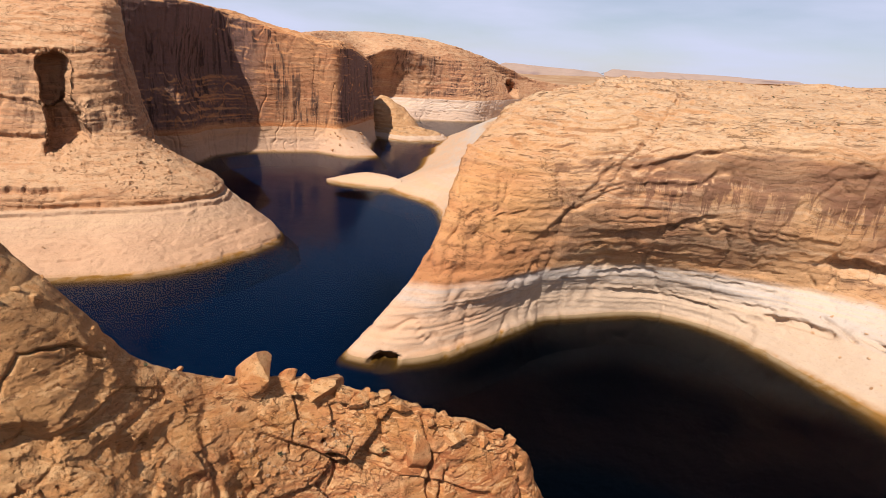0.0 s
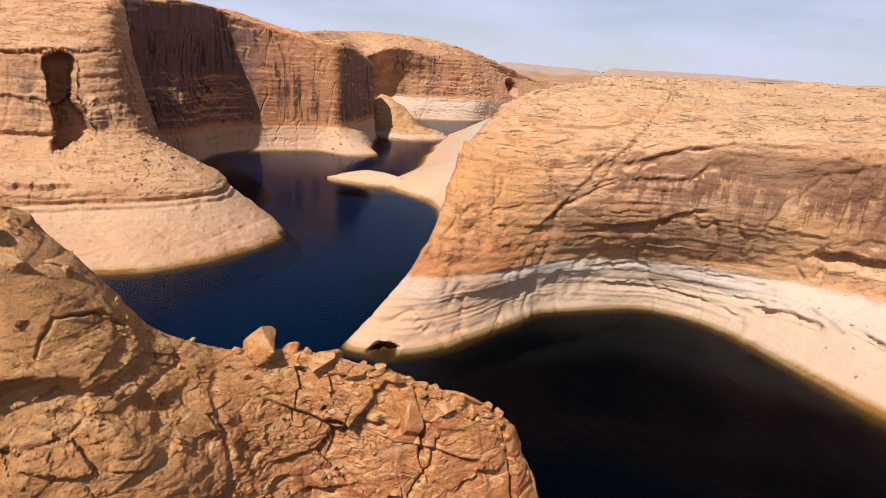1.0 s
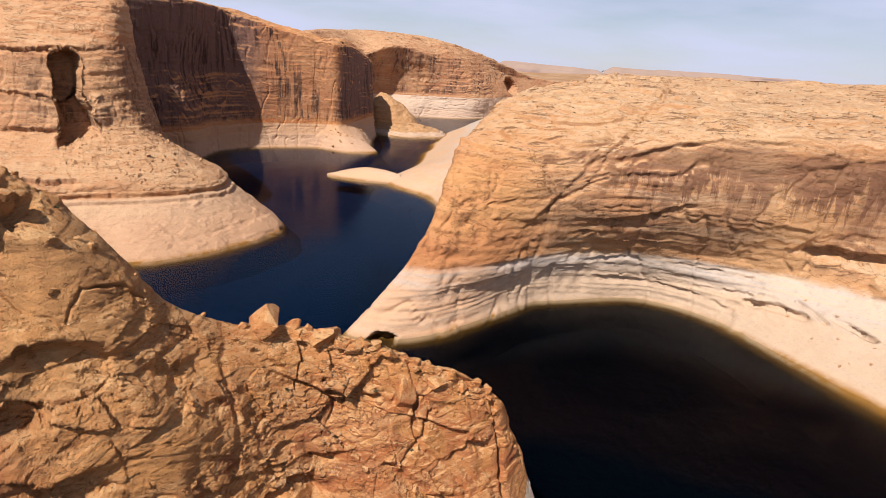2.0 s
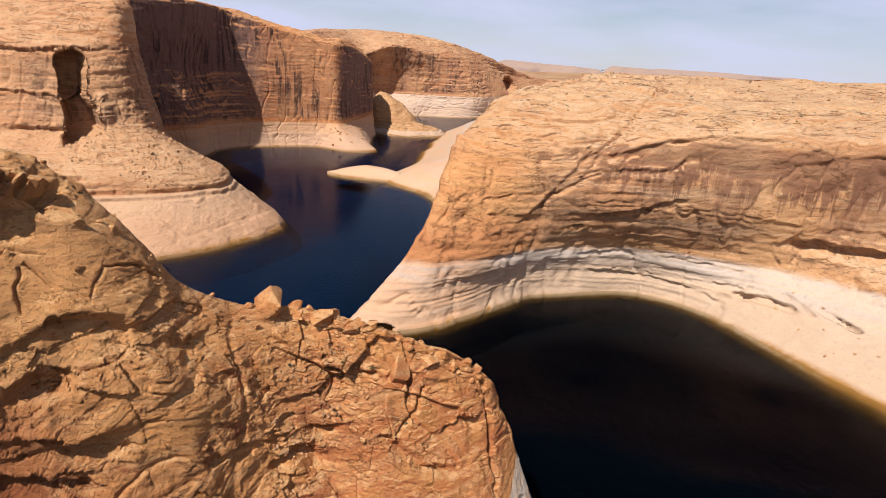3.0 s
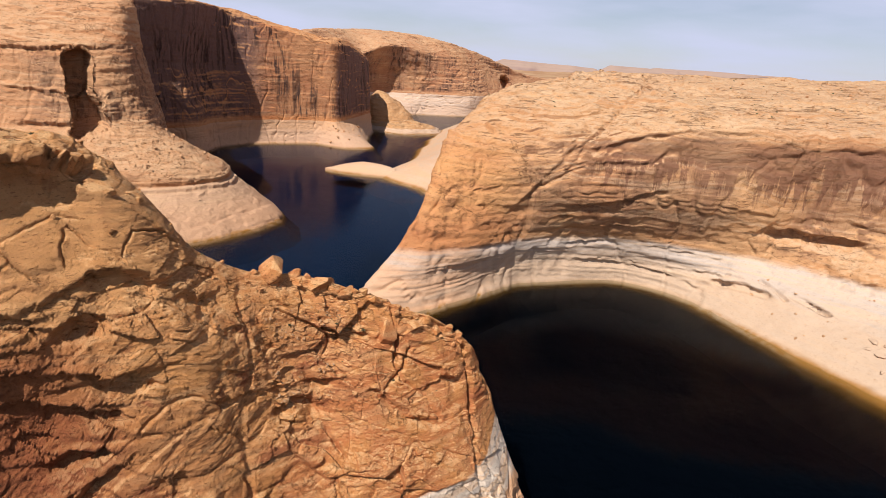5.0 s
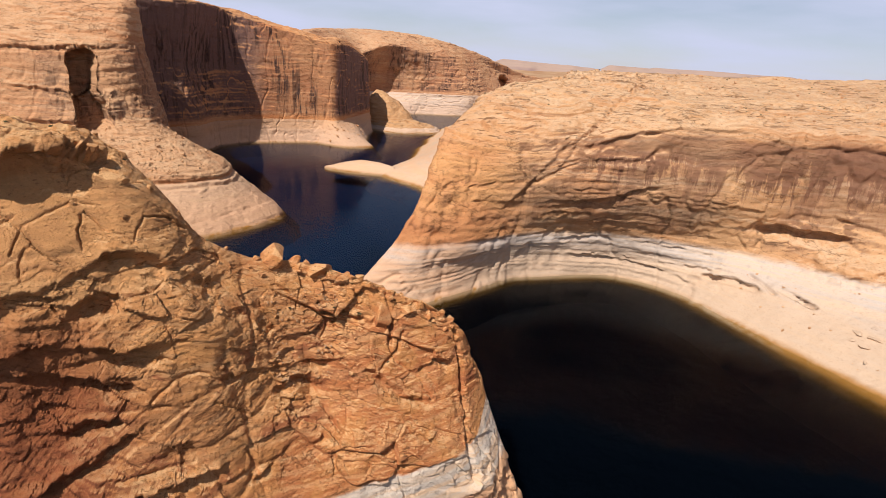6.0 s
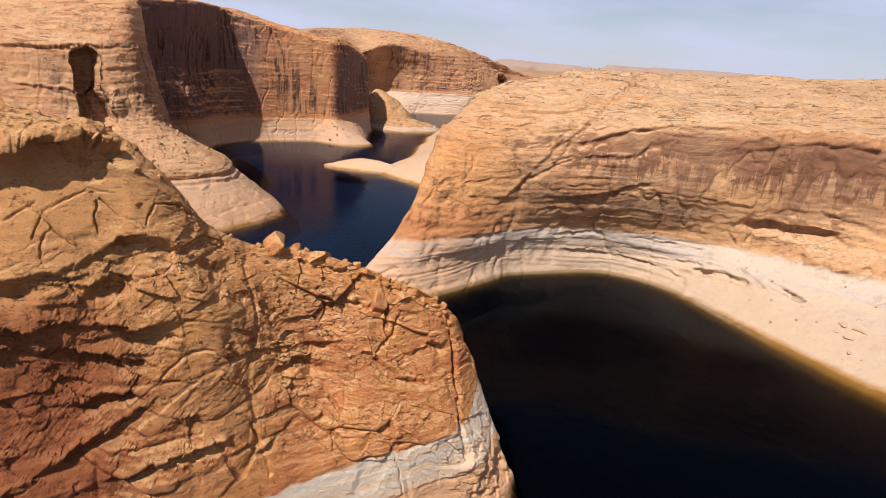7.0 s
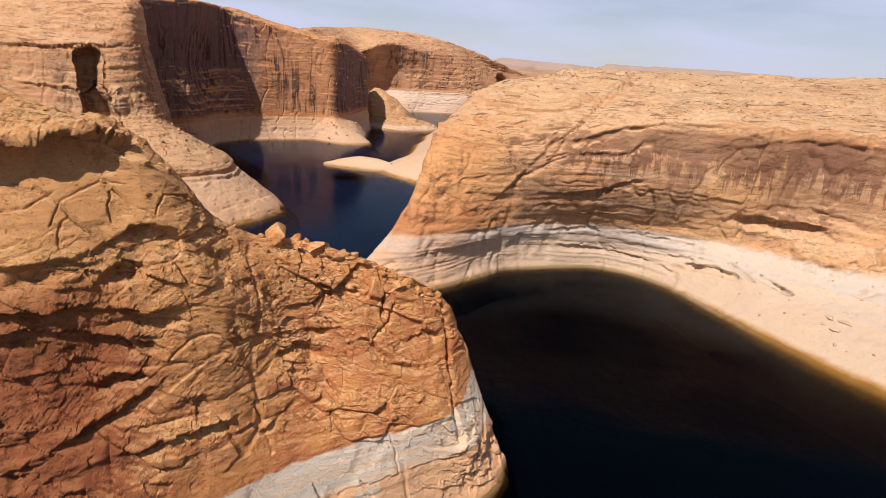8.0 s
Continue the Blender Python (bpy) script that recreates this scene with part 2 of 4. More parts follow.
def water_material():
    n = Nodes("lake_water")
    big = n.noise((0.10, 0.22, 0.1), 3, 0.5)
    small = n.noise((0.55, 1.1, 0.5), 4, 0.55)
    gust = n.ramp(n.noise(0.012, 3), 0.40, 0.65, 0.25, 1.0)
    h = n.math("MULTIPLY", n.math("ADD", n.math("MULTIPLY", big, 0.6), n.math("MULTIPLY", small, 0.4)), gust)
    nb = n.bump(h, 0.6, 0.3)
    t = n.t.nodes
    gloss = t.new("ShaderNodeBsdfGlossy")
    gloss.inputs["Roughness"].default_value = 0.07
    clear = t.new("ShaderNodeBsdfTransparent")
    clear.inputs["Color"].default_value = (0.80, 0.82, 0.78, 1)
    fres = t.new("ShaderNodeFresnel")
    fres.inputs["IOR"].default_value = 1.13
    mixed = t.new("ShaderNodeMixShader")
    n.link(nb, gloss.inputs["Normal"]), n.link(nb, fres.inputs["Normal"])
    n.link(fres.outputs[0], mixed.inputs[0])
    n.link(clear.outputs[0], mixed.inputs[1]), n.link(gloss.outputs[0], mixed.inputs[2])
    n.link(mixed.outputs[0], n.out.inputs["Surface"])
    return n.mat


M_WATER = water_material()


def lake_floor_material():
    """The lake floor, with the water's reflected tone painted in (near-black in the bay, blue in the open lake), and
    pale sand and rock where the ground rises out of it.
    """
    n = Nodes("ground_sand")
    patch = n.noise(0.006, 6, 0.6)
    dry = n.mix(n.ramp(patch, 0.38, 0.64), (0.42, 0.265, 0.155), (0.34, 0.19, 0.105))
    dry = n.mix(n.ramp(n.noise(0.05, 6), 0.5, 0.7, 0, 0.5), dry, (0.30, 0.20, 0.12))
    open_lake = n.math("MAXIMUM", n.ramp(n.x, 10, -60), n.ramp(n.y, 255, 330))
    # reflections painted by place: near-black in the bay, blue beyond it
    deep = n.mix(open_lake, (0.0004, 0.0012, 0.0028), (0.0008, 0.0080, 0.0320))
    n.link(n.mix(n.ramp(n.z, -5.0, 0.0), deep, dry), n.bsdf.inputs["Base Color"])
    n.bsdf.inputs["Roughness"].default_value = 0.95
    n.bsdf.inputs["Specular IOR Level"].default_value = 0.0
    n.link(n.bump(n.noise(0.03, 8), 0.5, 6.0), n.bsdf.inputs["Normal"])
    return n.mat


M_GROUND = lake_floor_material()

# ---------------------------------------------------------------- shaping tools


def lattice(ix, iy, iz, seed):
    """A repeatable random number in -1..1 for each lattice point."""
    h = (ix.astype(np.uint32) * np.uint32(374761393)) ^ (iy.astype(np.uint32) * np.uint32(668265263)) ^ (iz.astype(np.uint32) * np.uint32(2147483647)) ^ np.uint32((seed * 974711 + 12345) & 0xFFFFFFFF)
    h = (h ^ (h >> np.uint32(13))) * np.uint32(1274126177)
    h = (h ^ (h >> np.uint32(16))) * np.uint32(2246822519)
    h = h ^ (h >> np.uint32(15))
    return (h & np.uint32(0xFFFFFF)).astype(np.float32) / np.float32(8388607.5) - 1


def vnoise(p, seed=0):
    f = np.floor(p)
    i, d = f.astype(np.int64), (p - f).astype(np.float32)
    d = d * d * d * (d * (d * 6 - 15) + 10)
    out = 0
    for a in (0, 1):
        wx = d[..., 0] if a else 1 - d[..., 0]
        for b in (0, 1):
            wy = d[..., 1] if b else 1 - d[..., 1]
            for c in (0, 1):
                wz = d[..., 2] if c else 1 - d[..., 2]
                out = out + wx * wy * wz * lattice(i[..., 0] + a, i[..., 1] + b, i[..., 2] + c, seed)
    return out


def fbm(p, scale, octaves=4, seed=0, gain=0.5):
    q = p * np.asarray(scale, float)
    out, amp, total = 0, 1.0, 0
    for k in range(octaves):
        out = out + amp * vnoise(q + 17.3 * k, seed + k)
        total += amp
        amp, q = amp * gain, q * 2.03
    return out / total


def blocks(p, scale, seed=0):
    """Cellular pattern: distance to the joint, a random number for each cell, and the way from its centre."""
    q = p * np.asarray(scale, float)
    f = np.floor(q)
    i = f.astype(np.int64)
    best = np.full(q.shape[:-1], 9.0, np.float32)
    second = best.copy()
    ident = np.zeros_like(best)
    away = np.zeros(q.shape, np.float32)
    for a in (-1, 0, 1):
        for b in (-1, 0, 1):
            for c in (-1, 0, 1):
                ci = (i[..., 0] + a, i[..., 1] + b, i[..., 2] + c)
                d = np.stack([f[..., k] + (a, b, c)[k] + 0.5 + 0.42 * lattice(*ci, seed + k) - q[..., k] for k in range(3)], -1).astype(np.float32)
                r = np.sqrt((d * d).sum(-1))
                near = r < best
                second = np.where(near, best, np.minimum(second, r))
                ident = np.where(near, lattice(*ci, seed + 7), ident)
                away = np.where(near[..., None], d, away)
                best = np.where(near, r, best)
    return second - best, ident, away


def smooth(x, lo, hi):
    x = np.clip((x - lo) / (hi - lo), 0, 1)
    return x * x * (3 - 2 * x)


def spline(pts, knots, at, tight=1.0):
    """Hermite curve through pts at the given knots, read at the places `at`. pts: (k, ..., 3)."""
    pts, knots = np.asarray(pts, float), np.asarray(knots, float)
    tang = np.empty_like(pts)
    step = np.diff(knots).reshape((-1,) + (1,) * (pts.ndim - 1))
    slope = np.diff(pts, axis=0) / step
    tang[0], tang[-1] = slope[0], slope[-1]
    w = step[1:] / (step[1:] + step[:-1])
    tang[1:-1] = (slope[:-1] * w + slope[1:] * (1 - w)) * tight
    k = np.clip(np.searchsorted(knots, at, side="right") - 1, 0, len(knots) - 2)
    h = (knots[k + 1] - knots[k]).reshape((-1,) + (1,) * (pts.ndim - 1))
    s = ((at - knots[k]) / (knots[k + 1] - knots[k])).reshape(h.shape)
    return ((2 * s**3 - 3 * s**2 + 1) * pts[k] + (s**3 - 2 * s**2 + s) * h * tang[k]
            + (-2 * s**3 + 3 * s**2) * pts[k + 1] + (s**3 - s**2) * h * tang[k + 1])


def loft(levels, nu, nv, weights=None, tight=0.3, vweights=None):
    """A surface through level curves (each a list of stations x, y, z). Returns points (nv, nu, 3) and the row of each level."""
    lv = np.array(levels, float)
    chord = np.linalg.norm(np.diff(lv, axis=1), axis=-1).mean(0)
    if weights is not None:
        chord = chord * np.asarray(weights)
    ku = np.r_[0, np.cumsum(chord)]
    a = spline(lv.transpose(1, 0, 2), ku, np.linspace(0, ku[-1], nu), 0.9).transpose(1, 0, 2)
    rise = np.linalg.norm(np.diff(lv, axis=0), axis=-1).mean(1) ** 0.8
    if vweights is not None:
        rise = rise * np.asarray(vweights)
    kv = np.r_[0, np.cumsum(rise)]
    # straight between the levels, with each crease rounded over a few rows
    at = np.linspace(0, kv[-1], nv)
    line = np.stack([spline_linear(a, kv, at + o * kv[-1]) for o in (-0.012, -0.006, 0, 0.006, 0.012)]).mean(0)
    return tight * spline(a, kv, at, 0.9) + (1 - tight) * line, [int(round(k / kv[-1] * (nv - 1))) for k in kv]


def spline_linear(pts, knots, at):
    at = np.clip(at, knots[0], knots[-1])
    k = np.clip(np.searchsorted(knots, at, side="right") - 1, 0, len(knots) - 2)
    w = ((at - knots[k]) / (knots[k + 1] - knots[k])).reshape((-1,) + (1,) * (pts.ndim - 1))
    return pts[k] * (1 - w) + pts[k + 1] * w


def normals(p):
    n = np.cross(np.gradient(p, axis=1), np.gradient(p, axis=0))
    return n / (np.linalg.norm(n, axis=-1, keepdims=True) + 1e-9)


def sheet(name, p, material, flip=False):
    """A mesh object from a grid of points."""
    nv, nu = p.shape[:2]
    idx = np.arange(nv * nu).reshape(nv, nu)
    quad = np.stack([idx[:-1, :-1], idx[:-1, 1:], idx[1:, 1:], idx[1:, :-1]], -1).reshape(-1, 4)
    if flip:
        quad = quad[:, ::-1]
    me = bpy.data.meshes.new(name)
    me.vertices.add(nv * nu)
    me.vertices.foreach_set("co", p.reshape(-1).astype(np.float32))
    me.loops.add(quad.size)
    me.loops.foreach_set("vertex_index", quad.reshape(-1).astype(np.int32))
    me.polygons.add(len(quad))
    me.polygons.foreach_set("loop_start", np.arange(0, quad.size, 4, dtype=np.int32))
    me.polygons.foreach_set("use_smooth", np.ones(len(quad), dtype=bool))
    me.update(calc_edges=True)
    me.materials.append(material)
    return new(name, me)


def formation(name, p, material, cuts, label, category, flip=False):
    """One mass of rock whose bands (name, first row, last row) are parts of it. Normals run on across the seams."""
    n = normals(p)
    n = n.reshape(-1, 3) if not flip else -n.reshape(-1, 3)
    n = n.reshape(p.shape)
    top = new(name)
    for part_name, r0, r1 in cuts:
        ob = sheet(part_name, p[r0 : r1 + 1], material, flip)
        q = n[r0 : r1 + 1].reshape(-1, 3)
        ob.data.normals_split_custom_set_from_vertices(q.tolist())
        ob.parent = top
    return tagged(top, label, category)


def level(z, *xy):
    return [(x, y, z) for x, y in xy]


def weather(p, outward, big=1.0, beds=1.0, crack=1.0, fine=1.0, block=0.0, size=5.0, seed=0, dip=(0.0, 0.0), steps=0.0, only=None, spread=0.1, slant=0.2, crisp=0.0):
    """Erosion pushed along the surface normal: bulges, bedding ledges, joints, fractured blocks and fine roughness.
    steps: height of the small scarps on flat tops; only: a mask for the blocks; spread: how much of them shows everywhere; slant: their tilt; crisp: how sharp and how fine they are."""
    n = normals(p) * outward
    steep = smooth(1 - np.abs(n[..., 2]), 0.15, 0.6)
    d = big * 2.6 * fbm(p, 1 / 38, 3, seed)
    s = p[..., 2] + 4.0 * fbm(p, 1 / 45, 2, seed + 11) + p[..., 0] * dip[0] + p[..., 1] * dip[1]
    line = np.stack([s * 0, fbm(p, 1 / 60, 1, seed + 20) * 2, s], -1)
    ledges = 0
    for f, amp, k in ((0.16, 1.2, 21), (0.42, 0.7, 22), (1.05, 0.42, 23), (2.3, 0.2, 24)):
        saw = vnoise(line * (1, 1, f) + np.stack([fbm(p, 1 / 30, 1, seed + k + 5)] * 3, -1) * 0.4, seed + k)
        ledges = ledges + amp * (smooth(saw, -0.12, 0.10) + 0.35 * saw - 0.5)
    d = d + beds * ledges * (0.15 + 0.85 * steep) * np.clip(0.6 + 0.9 * fbm(p, 1 / 25, 2, seed + 31), 0, 1.4)
    if steps:
        bend = np.stack([fbm(p, 1 / 22, 3, seed + 35), fbm(p, 1 / 22, 3, seed + 36), 0 * s], -1)
        flat = (1 - steep) * smooth(p[..., 2], 55, 65)
        for k, (sz, amp) in enumerate(((15.0, 1.0), (5.0, 0.42), (1.9, 0.16))):
            joint, ident, away = blocks(p + bend * sz * 0.5, (0.55 / sz, 1 / sz, 0.4 / sz), seed + 37 + k)
            some = smooth(fbm(p, 1 / (sz * 4), 2, seed + 45 + k), -0.15, 0.25)
            d = d + 0.6 * steps * amp * flat * some * (0.5 * ident + 0.75 * away[..., 1] - 0.10 * (1 - smooth(joint, 0, 0.07)))
        wander = s + 0.8 * fbm(p, 1 / 9, 3, seed + 46)
        for f, amp, k in ((0.30, 0.75, 47), (0.8, 0.45, 48), (1.9, 0.22, 49)):
            saw = vnoise(np.stack([0 * s, 0.02 * p[..., 0], wander * f], -1), seed + k)
            some = smooth(fbm(p, 1 / 20, 3, seed + 50 + k), -0.1, 0.2)
            d = d + steps * amp * flat * some * smooth(saw, -0.06, 0.06)
    ridge = 1 - np.abs(fbm(p * (1, 1, 0.35), 1 / 16, 3, seed + 41))
    d = d - crack * 1.4 * smooth(ridge, 0.90, 1.0) * steep
    if block:
        warp = p + 0.6 * (1 - 0.7 * crisp) * np.stack([fbm(p, 1 / 6, 2, seed + 51), fbm(p, 1 / 6, 2, seed + 52), fbm(p, 1 / 6, 2, seed + 53)], -1)
        where = spread + (1 - spread) * smooth(fbm(p, 1 / 22, 2, seed + 54), -0.25, 0.2)
        where = where * (0.2 + 0.8 * steep) * (1 if only is None else only)
        turn = np.array(Euler((0.08, slant, 0.3)).to_matrix())
        q = warp @ turn
        chunk = np.zeros_like(d)
        for k, (sz, amp) in enumerate(((size * 2.0, 1.5), (size * 0.8, 0.85), (size * 0.3, 0.34), (size * 0.13, 0.15))[: 4 if crisp else 3]):
            joint, ident, away = blocks(q + 0.25 * (1 - 0.6 * crisp) * sz * np.stack([fbm(p, 1 / sz, 1, seed + 55 + k)] * 3, -1), (0.55 / sz, 0.7 / sz, 1.1 / sz), seed + 60 + 10 * k)
            tilt = [np.sin(ident * f) for f in (91.7, 57.3)]
            facet = 0.8 * (tilt[0] * away[..., 0] + tilt[1] * away[..., 1]) + (0.45 + 0.75 * tilt[0]) * away[..., 2]
            patch = where * (0.25 + 0.75 * smooth(fbm(p, 1 / (2.6 * sz), 2, seed + 90 + k), -0.12, 0.22))
            chunk += block * amp * patch * (0.62 * ident + facet - 0.14 * (1 - smooth(joint, 0.0, 0.07)))
        if not crisp:
            chunk[1:-1] = 0.25 * chunk[:-2] + 0.5 * chunk[1:-1] + 0.25 * chunk[2:]
            chunk[:, 1:-1] = 0.25 * chunk[:, :-2] + 0.5 * chunk[:, 1:-1] + 0.25 * chunk[:, 2:]
        d = d + chunk
    d = d + fine * (0.45 * fbm(p, 1 / 4.5, 3, seed + 71) + 0.16 * fbm(p, 1 / 1.1, 2, seed + 75))
    return p + n * d[..., None]


def crossbeds(p, outward, along, depth=1.0, thick=9.0, lean=0.55, seed=0, only=1.0, way=None):
    """Sets of dune bedding that lie on one another, each with a slope of its own: thin ledges swept along the rock, undercut where two sets meet."""
    u = p[..., 0] * along[0] + p[..., 1] * along[1]
    s = p[..., 2] + 3.2 * fbm(p, 1 / 26, 3, seed)
    k = np.floor(s / thick)
    rest = s / thick - k
    slope = lean * np.sin(k * 2.4 + seed)
    sweep = s - slope * u + 0.02 * slope * (u - 8 * np.sin(k * 5.1)) ** 2 + 0.7 * fbm(p, 1 / 7, 2, seed + 3)
    d = np.zeros_like(u)
    for f, amp, j in ((0.20, 0.75, 1), (0.55, 0.34, 2), (1.5, 0.15, 3)):
        saw = vnoise(np.stack([k * 7.3, 0.02 * u, sweep * f], -1), seed + 10 + j)
        some = 0.08 + 0.92 * smooth(fbm(p, 1 / 12, 3, seed + 20 + j), -0.05, 0.2)
        d = d + amp * some * (smooth(saw, -0.03, 0.05) + 0.3 * saw)
    seam = np.minimum(rest, 1 - rest) * thick
    d = d - 0.7 * np.exp(-((seam / 0.55) ** 2)) * smooth(fbm(p, 1 / 12, 2, seed + 30), -0.15, 0.2)
    return p + (normals(p) if way is None else way) * outward * (depth * d * only)[..., None]


def gashes(p, outward, lines, seed=0, way=None):
    """Cut uneven cracks into the surface: each a line of points, a width and a depth."""
    flat = normals(p) if way is None else way
    q = p + 0.5 * np.stack([fbm(p, 0.45, 3, 140 + seed + k) for k in range(3)], -1)
    uneven = 0.7 + 0.5 * fbm(p, 0.2, 1, 150 + seed)
    cut = np.zeros(p.shape[:-1])
    for line, width, depth in lines:
        for a, b in zip(line[:-1], line[1:]):
            a, b = np.array(a, float), np.array(b, float)
            u = np.clip(((q - a) @ (b - a)) / ((b - a) @ (b - a)), 0, 1)
            away = q - a - u[..., None] * (b - a)
            off = (away * flat).sum(-1)
            r = np.sqrt(np.maximum((away * away).sum(-1) - off * off, 0))
            cut = np.maximum(cut, depth * np.exp(-((r / width) ** 2)) * (np.abs(off) < 4))
    return p - flat * outward * (cut * uneven)[..., None]


def overhangs(p, outward, lines, seed=0):
    """Ledges that jut out over a recess: each a line of points, a width and a depth."""
    q = p + 0.9 * np.stack([fbm(p, 0.28, 3, 170 + seed + k) for k in range(3)], -1)
    uneven = 0.75 + 0.7 * fbm(p, 0.22, 2, 180 + seed)
    for line, width, depth in lines:
        best, high = np.full(p.shape[:-1], 1e9), np.zeros(p.shape[:-1])
        for a, b in zip(line[:-1], line[1:]):
            a, b = np.array(a, float), np.array(b, float)
            u = np.clip(((q - a) @ (b - a)) / ((b - a) @ (b - a)), 0, 1)
            away = q - a - u[..., None] * (b - a)
            r = np.linalg.norm(away, axis=-1)
            high = np.where(r < best, away[..., 2], high)
            best = np.minimum(best, r)
        d = depth * uneven * np.exp(-((best / width) ** 2)) * (1.5 * smooth(high / width, -0.15, 0.3) - 1.0)
        p = p + normals(p) * outward * d[..., None]
    return p


def ledges(p, outward, lines, way, seed=0, jag=2.4, even=0.0):
    """Sharp-edged ledges: each a line of points, how far the rock swells above it and is hollowed below it, and by how much."""
    p = p.copy()
    for line, up, down, jut, recess in lines:
        pts = np.array(line, float)
        reach = 2.2 * max(up, down)
        near = ((p > pts.min(0) - reach) & (p < pts.max(0) + reach)).all(-1)
        rows, cols = np.where(near.any(1))[0], np.where(near.any(0))[0]
        if not len(rows):
            continue
        part = (slice(max(rows[0] - 1, 0), rows[-1] + 2), slice(max(cols[0] - 1, 0), cols[-1] + 2))
        q0 = p[part]
        _, ident, away = blocks(q0, 1 / jag, 200 + seed)
        lift = 0.15 * jag * ident + 0.12 * jag * away[..., 2] + 0.5 * fbm(q0, 0.3, 3, 210 + seed)
        q = q0 + np.stack([0 * lift, 0 * lift, lift], -1)
        best, high, end = np.full(q.shape[:-1], 1e9), np.zeros(q.shape[:-1]), np.zeros(q.shape[:-1])
        for k, (a, b) in enumerate(zip(pts[:-1], pts[1:])):
            raw = ((q - a) @ (b - a)) / ((b - a) @ (b - a))
            u = np.clip(raw, 0, 1)
            away = q - a - u[..., None] * (b - a)
            r = np.linalg.norm(away, axis=-1)
            high = np.where(r < best, away[..., 2], high)
            best = np.minimum(best, r)
        above = smooth(high, -0.35, 0.40)
        uneven = 0.25 + 0.95 * smooth(fbm(q0, 0.11, 3, 220 + seed), -0.35, 0.25)
        uneven = even + (1 - even) * uneven
        d = jut * above * np.exp(-((best / up) ** 2)) - recess * (1 - above) * np.exp(-((best / down) ** 2))
        p[part] = q0 + way[part] * outward * (d * uneven)[..., None]
    return p


def trench(p, a, b, ra, rb, way, depth, sharp=0.25):
    """A tall recess between two heights, as wide as `ra` at the one end and `rb` at the other."""
    a, b = np.array(a, float), np.array(b, float)
    q = (p - a) * (1, 0.25, 1)
    d = (b - a) * (1, 0.25, 1)
    u = np.clip((q @ d) / (d @ d), 0, 1)
    r = np.linalg.norm(q - u[..., None] * d, axis=-1) / (ra + (rb - ra) * u) + 0.30 * fbm(p, 1 / 9, 4, 93)
    way = np.asarray(way, float) / np.linalg.norm(way)
    return p + (1 - smooth(r, 1 - sharp, 1.0))[..., None] * way * depth


def hollow(p, centre, radius, way, depth, sharp=0.35):
    """Press a rounded hollow (or, with a negative depth, a bulge) into the surface along `way`."""
    q = (p - np.asarray(centre)) / np.asarray(radius)
    r = np.sqrt((q * q).sum(-1)) + 0.24 * fbm(p, 1 / (0.7 * min(radius)), 3, 91)
    way = np.asarray(way, float) / np.linalg.norm(way)
    return p + (1 - smooth(r, 1 - sharp, 1.0))[..., None] * way * depth


# ---------------------------------------------------------------- lake and ground
def build_ground():
    ang = np.linspace(0, 2 * math.pi, 241)
    rad = np.r_[0, np.geomspace(60, 4750, 90)]
    a, r = np.meshgrid(ang, rad)
    x, y = r * np.sin(a), r * np.cos(a)
    p = np.stack([x, y, 0 * x], -1)
    ahead = np.cos(a - 0.15)
    shore = np.where(ahead > 0.6, 2950, 900 + 1500 * np.clip(ahead, 0, 0.6))
    rise = smooth(r, shore, shore + 1500)
    hills = 0.6 + 0.8 * fbm(p, 1 / 500, 4, 5)
    p[..., 2] = -14 + rise * (22 + 22 * hills) + smooth(r, 3500, 4700) * 40
    return tagged(sheet("ground", p, M_GROUND), "lake floor painted with the water's dark tone, rising to a pale sandy desert plain", "ground", kind="structure")


def build_water():
    bm = bmesh.new()
    bmesh.ops.create_circle(bm, cap_ends=True, segments=96, radius=4700)
    me = bpy.data.meshes.new("water")
    bm.to_mesh(me)
    bm.free()
    me.materials.append(M_WATER)
    return tagged(new("water", me), "calm dark blue lake water with fine ripples", "water", kind="structure")


build_ground()
build_water()


